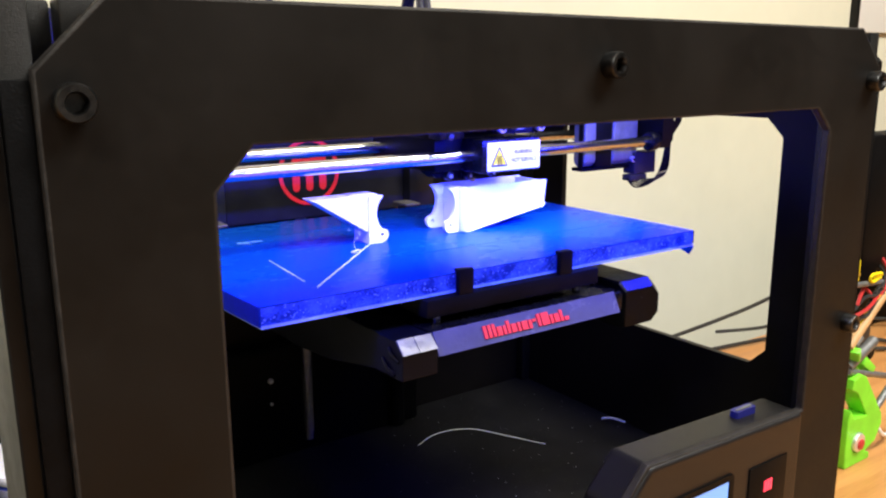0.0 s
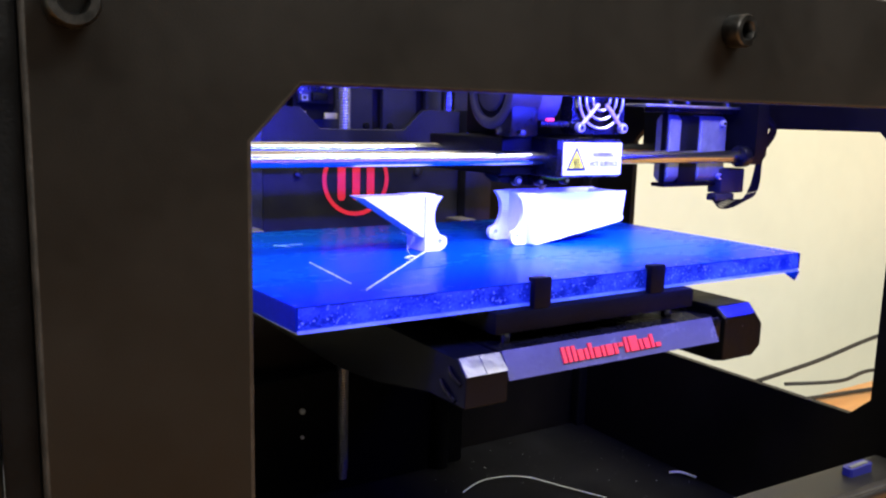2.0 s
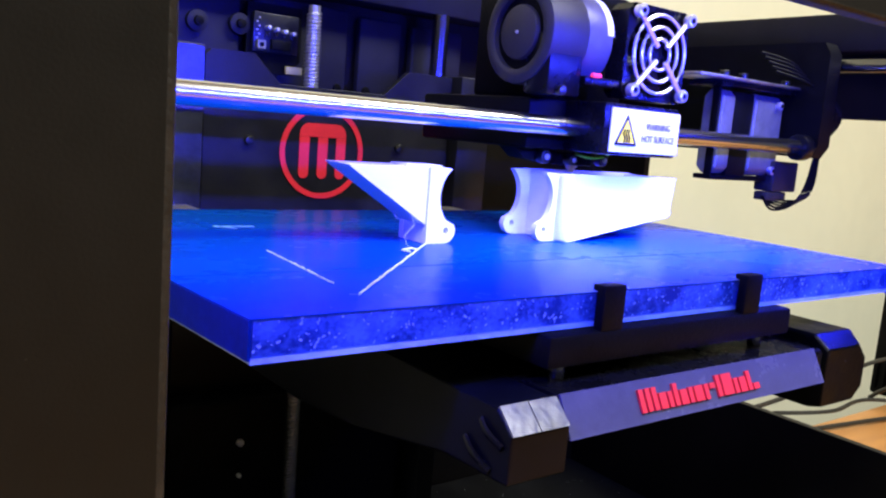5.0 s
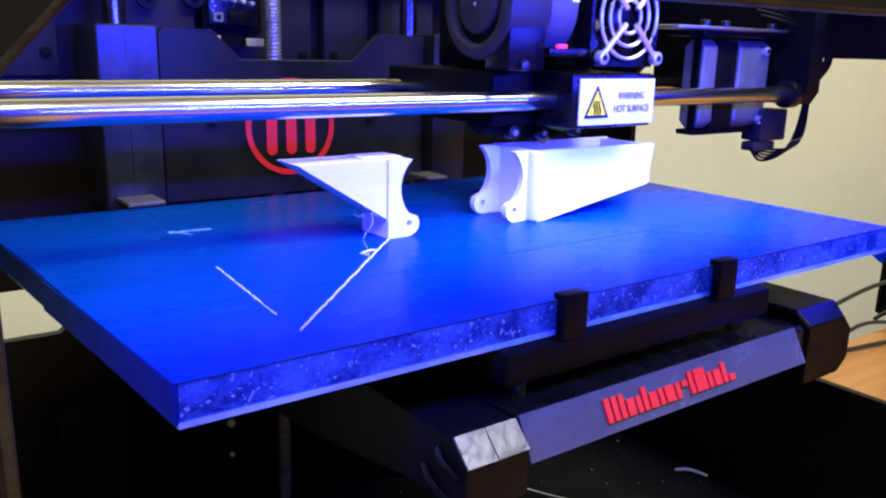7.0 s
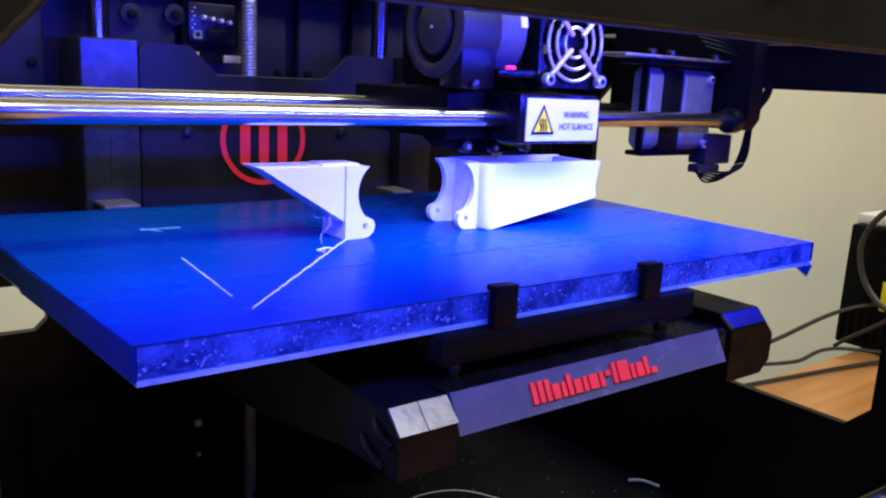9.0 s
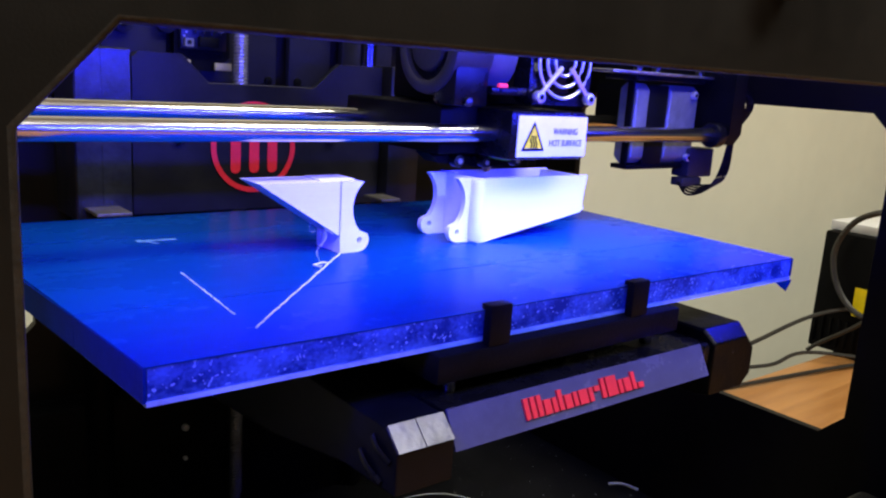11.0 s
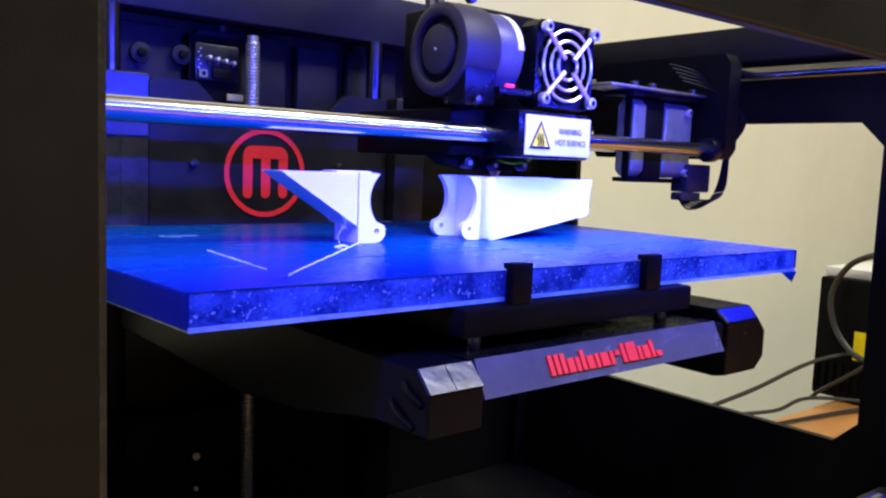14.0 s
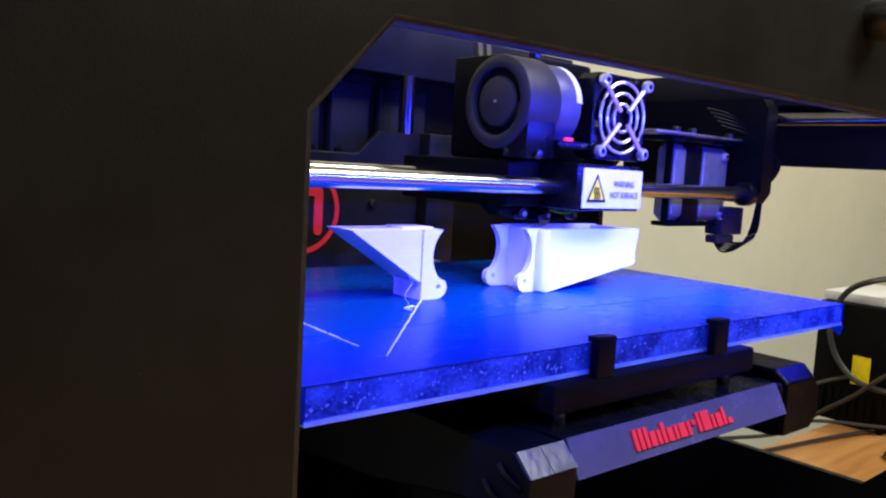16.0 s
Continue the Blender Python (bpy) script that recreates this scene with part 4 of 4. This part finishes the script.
strand(smooth_path([(0.0960, 0.0922, 0.0130), (0.0950, 0.0905, 0.0095), (0.0985, 0.0900, 0.0090), (0.1010, 0.0870, 0.0060)], 6), 0.00005, "loose hair of white filament under the bracket")
bm = bmesh.new()
for i in range(7):
    x = 0.0425 + i * 0.0022
    box(bm, x, x + 0.0024, 0.1340 + rnd.uniform(-0.0006, 0.0008), 0.1372 + rnd.uniform(-0.0004, 0.0012) - 0.0002 * i, 0.00012, 0.00018 + 0.00001 * i)
for i in range(4):
    x = 0.0450 + i * 0.0009
    box(bm, x, x + 0.0016, 0.1330 - i * 0.0014, 0.1345 - i * 0.0014, 0.00012, 0.00026 + 0.00001 * i)
single("tape_scuff", bm, mat("pale_scuff", (0.11, 0.30, 0.48), 0.6, var=0.3, scale=300), (0.05, 0.134, 0.0001), "pale scuffed residue on the blue tape", "residue")

# ---- scraps on the printer floor ----
strand(smooth_path([(0.222, 0.212, ZF + 0.0008), (0.245, 0.216, ZF + 0.004), (0.272, 0.203, ZF + 0.006), (0.295, 0.175, ZF + 0.003), (0.313, 0.150, ZF + 0.0008)], 8), 0.00045, "curled pale filament scrap on the printer floor", "filament_scrap")
strand(smooth_path([(0.390, 0.158, ZF + 0.0012), (0.396, 0.150, ZF + 0.003), (0.402, 0.140, ZF + 0.0012)], 5), 0.0011, "short white filament scrap on the printer floor", "filament_scrap")
bm = bmesh.new()
for i in range(90):
    x, y, s = rnd.uniform(0.20, 0.40), rnd.uniform(0.02, 0.275), rnd.uniform(0.0002, 0.0006)
    box(bm, x, x + s, y, y + s * rnd.uniform(0.6, 2.5), ZF + 0.00005, ZF + s * 0.6)
single("filament_crumbs", bm, M_FILAMENT, (0.3, 0.1, ZF), "scattered pale filament crumbs on the printer floor", "crumbs", kind="stuff")

# ---- tub behind the printer's side window ----
TX, TY, TT = -0.064, 0.190, -0.1265
tub = thing("plastic_tub", (TX, TY, ZF), "round blue tub with a white lid and label, inside printer", "tub")
part("tub_body", cyl(bmesh.new(), (TX, TY, (ZF + TT - 0.006) / 2), 0.038, TT - 0.006 - ZF, "z", 40, bev=0.002), M_TUBBLUE, tub)
part("lid", cyl(bmesh.new(), (TX, TY, TT - 0.003), 0.0388, 0.006, "z", 40, bev=0.0014), M_LABEL, tub, "white rounded lid")


def wrap_band(r, a0, a1, z0, z1, n):
    """A thin curved strip round the tub."""
    bm = bmesh.new()
    rows = [[bm.verts.new((TX + q * math.cos(a0 + (a1 - a0) * k / n), TY + q * math.sin(a0 + (a1 - a0) * k / n), z)) for k in range(n + 1)]
            for q, z in ((r, z0), (r, z1), (r - 0.0002, z1), (r - 0.0002, z0))]
    for u, v in zip(rows, rows[1:] + rows[:1]):
        for k in range(n):
            bm.faces.new((u[k], u[k + 1], v[k + 1], v[k]))
    return bm


tl = part("tub_label", wrap_band(0.0384, -3.1, 3.1, -0.1640, -0.1345, 40), M_LABEL, tub, "white wrap-around label")
for a0, w, dz in ((-2.40, 0.30, -0.1400), (-2.02, 0.34, -0.1408), (-2.30, 0.55, -0.1460), (-2.36, 0.22, -0.1520), (-2.05, 0.40, -0.1528)):
    part("print_bar", wrap_band(0.0387, a0, a0 + w, dz - 0.0014, dz + 0.0014, 6), M_INK, tl)

# ---- things on the table beside the printer ----
psu = thing("power_supply", (1.06, 0.26, TABLE_Z), "black power supply box with a yellow sticker and paper on top", "power supply")
part("case", solid(0.985, 1.16, 0.215, 0.314, TABLE_Z + 0.004, -0.092, 0.004), M_DARK, psu)
for k in range(9):
    part("rib", solid(0.9826, 0.9852, 0.222 + k * 0.0105, 0.2255 + k * 0.0105, TABLE_Z + 0.012, -0.205, 0.0006), M_DARK, psu)
part("sticker", solid(0.9808, 0.9818, 0.240, 0.262, -0.194, -0.157), M_YELLOW, psu, "yellow sticker")
for fx in (1.0, 1.145):
    part("foot", solid(fx - 0.01, fx + 0.01, 0.225, 0.280, TABLE_Z, TABLE_Z + 0.004), M_DARK, psu)
single("paper_pad", solid(1.0, 1.15, 0.205, 0.315, -0.0918, -0.080, 0.001), M_LABEL, (1.07, 0.26, -0.092), "white pad of paper lying on the power supply", "paper")


def cable(pts, r, label):
    return single("cable", tube(bmesh.new(), smooth_path(pts, 10), r, 8), M_GREYCABLE, pts[0], label, "cable", "cables on the table")


tz = TABLE_Z + 0.0045
cable([(0.42, 0.318, tz), (0.62, 0.312, tz + 0.012), (0.80, 0.300, tz + 0.030), (0.95, 0.285, tz + 0.055), (1.04, 0.20, tz + 0.085), (1.14, 0.18, tz + 0.12)], 0.0026, "dark grey cable rising from the table to the power supply")
cable([(0.44, 0.300, tz), (0.66, 0.285, tz), (0.82, 0.262, tz), (0.96, 0.236, tz), (1.12, 0.19, tz), (1.3, 0.17, tz)], 0.0026, "dark grey cable lying across the table")
cable([(0.78, 0.320, tz), (0.84, 0.285, tz + 0.005), (0.92, 0.278, tz + 0.010), (1.02, 0.195, tz + 0.007), (1.2, 0.20, tz)], 0.0024, "dark grey cable crossing the others on the table")
cable([(1.10, 0.22, -0.070), (1.02, 0.215, -0.052), (0.97, 0.240, -0.056), (0.97, 0.272, -0.074), (0.97, 0.290, -0.110), (0.97, 0.286, -0.145), (0.97, 0.270, -0.172), (0.97, 0.245, -0.189), (0.98, 0.205, -0.194), (1.05, 0.17, -0.200)], 0.0038, "looped grey-black cable hanging off the power supply")
cable([(0.96, 0.300, tz), (0.96, 0.285, -0.234), (0.96, 0.248, -0.204), (0.965, 0.205, -0.164), (1.02, 0.16, -0.150)], 0.0026, "grey cable rising past the power supply")
cable([(0.90, 0.150, tz), (0.885, 0.165, tz), (0.90, 0.182, tz), (0.925, 0.175, tz), (0.93, 0.150, tz)], 0.0028, "small coil of thin black wire on the table")

rob = thing("model_robot", (0.60, 0.05, TABLE_Z), "lime green robot frame with rods and loose wires", "model")


def limb(p, q, w, material, name, label=""):
    d = Vector(q) - Vector(p)
    bm = solid(-w, w, -w * 0.8, w * 0.8, -d.length / 2, d.length / 2, w * 0.25)
    bmesh.ops.transform(bm, matrix=Matrix.Translation((Vector(p) + Vector(q)) / 2) @ d.to_track_quat("Z", "Y").to_matrix().to_4x4(), verts=bm.verts[:])
    return part(name, bm, material, rob, label)


Y0, Y1 = 0.012, 0.030
foot_prof = [(0.552, TABLE_Z), (0.594, TABLE_Z), (0.594, TABLE_Z + 0.006), (0.586, TABLE_Z + 0.009), (0.602, -0.238), (0.611, -0.222), (0.609, -0.212), (0.574, -0.168), (0.565, -0.164),
             (0.553, -0.167), (0.551, -0.176), (0.562, -0.182), (0.582, -0.207), (0.560, -0.205), (0.554, -0.196), (0.550, -0.205), (0.550, -0.235)]
foot = part("green_foot", sheet(foot_prof, [arc(0.570, -0.2305, 0.0095, 0, 330, 11)], "y", Y0, Y1), M_GREEN, rob, "lime green open foot with a raised arm")
md = foot.modifiers.new("edge", "BEVEL")
md.width, md.segments, md.limit_method, md.angle_limit = 0.0012, 2, "ANGLE", radians(40)
md.harden_normals = True
part("pivot", cyl(bmesh.new(), (0.570, 0.018, -0.2305), 0.0092, 0.018, "y", 22, bev=0.0020), M_SHEEN, rob, "shiny pivot pin")
part("pivot_core", cyl(bmesh.new(), (0.570, 0.0085, -0.2315), 0.0050, 0.002, "y", 18, bev=0.0006), M_REDWIRE, rob)
limb((0.580, 0.024, -0.156), (0.604, 0.026, -0.172), 0.0055, M_GREEN, "green_link")
limb((0.590, 0.045, -0.180), (0.640, 0.060, -0.186), 0.012, M_GREEN, "green_link")
limb((0.555, 0.016, -0.140), (0.561, 0.018, -0.150), 0.0045, M_GREEN, "green_link")
for p, q, r in (((0.552, 0.020, -0.157), (0.602, 0.024, -0.143), 0.0050), ((0.550, 0.018, -0.160), (0.640, 0.024, -0.186), 0.0030), ((0.552, 0.022, -0.082), (0.640, 0.028, -0.092), 0.0026),
                ((0.606, 0.020, -0.216), (0.640, 0.022, -0.196), 0.0034), ((0.566, 0.022, -0.140), (0.575, 0.022, -0.134), 0.0030)):
    part("metal_rod", tube(bmesh.new(), [p, q], r, 12), M_CAST, rob, "grey metal rod")
part("wooden_stick", tube(bmesh.new(), [(0.553, 0.021, -0.139), (0.660, 0.027, -0.068)], 0.0042, 12), M_STICK, rob, "pale wooden stick")
part("servo", solid(0.578, 0.612, 0.032, 0.050, -0.165, -0.124, 0.003), M_GREYPLASTIC, rob, "grey servo motor")
part("servo_horn", cyl(bmesh.new(), (0.606, 0.030, -0.156), 0.0080, 0.006, "y", 20, bev=0.001), M_DARK, rob)
module = part("black_module", solid(0.597, 0.68, 0.040, 0.066, -0.120, 0.045, 0.004), M_DARK, rob, "black control box with yellow marks")
part("stand_post", tube(bmesh.new(), [(0.64, 0.053, TABLE_Z), (0.64, 0.053, -0.121)], 0.006, 10), M_FRAME, rob)
part("yellow_tab", solid(0.551, 0.5575, 0.020, 0.024, -0.079, -0.059, 0.0012), M_YELLOW, rob, "yellow plug")
part("tab_band", solid(0.5505, 0.5580, 0.0195, 0.0245, -0.0735, -0.0715, 0.0004), M_BRASS, rob)
for k, (dx, dz) in enumerate(((0.0, 0.0), (0.006, -0.004), (0.003, 0.006), (0.0, -0.010), (0.008, 0.010), (0.002, -0.016))):
    pts = smooth_path([(0.554 + dx, 0.022, -0.112 + dz), (0.572 + dx, 0.018 + 0.002 * k, -0.106 + dz * 1.6), (0.592, 0.020, -0.098 + dz * (1 - 0.3 * k)), (0.615 + dx, 0.028, -0.090 + dz), (0.650, 0.060, -0.085 + dz * 2)], 6)
    part("wire", tube(bmesh.new(), pts, 0.0016, 6), (M_REDWIRE, M_CABLE, M_CABLE, M_YELLOW)[k % 4], rob)
for k in range(3):
    rr = 0.006 - 0.001 * k
    pts = [(0.584 + 0.007 * k + rr * math.cos(a / 6 * math.tau), 0.021 + 0.001 * k, -0.080 + 0.6 * rr * math.sin(a / 6 * math.tau)) for a in range(6)]
    part("yellow_wire", tube(bmesh.new(), smooth_path(pts, 5), 0.0014, 6), M_YELLOW, rob, "coiled yellow wire")
part("white_lead", tube(bmesh.new(), smooth_path([(0.606, 0.016, -0.222), (0.618, 0.014, -0.236), (0.640, 0.018, -0.243), (0.670, 0.03, -0.240)], 6), 0.0020, 8), M_LABEL, rob, "white lead")
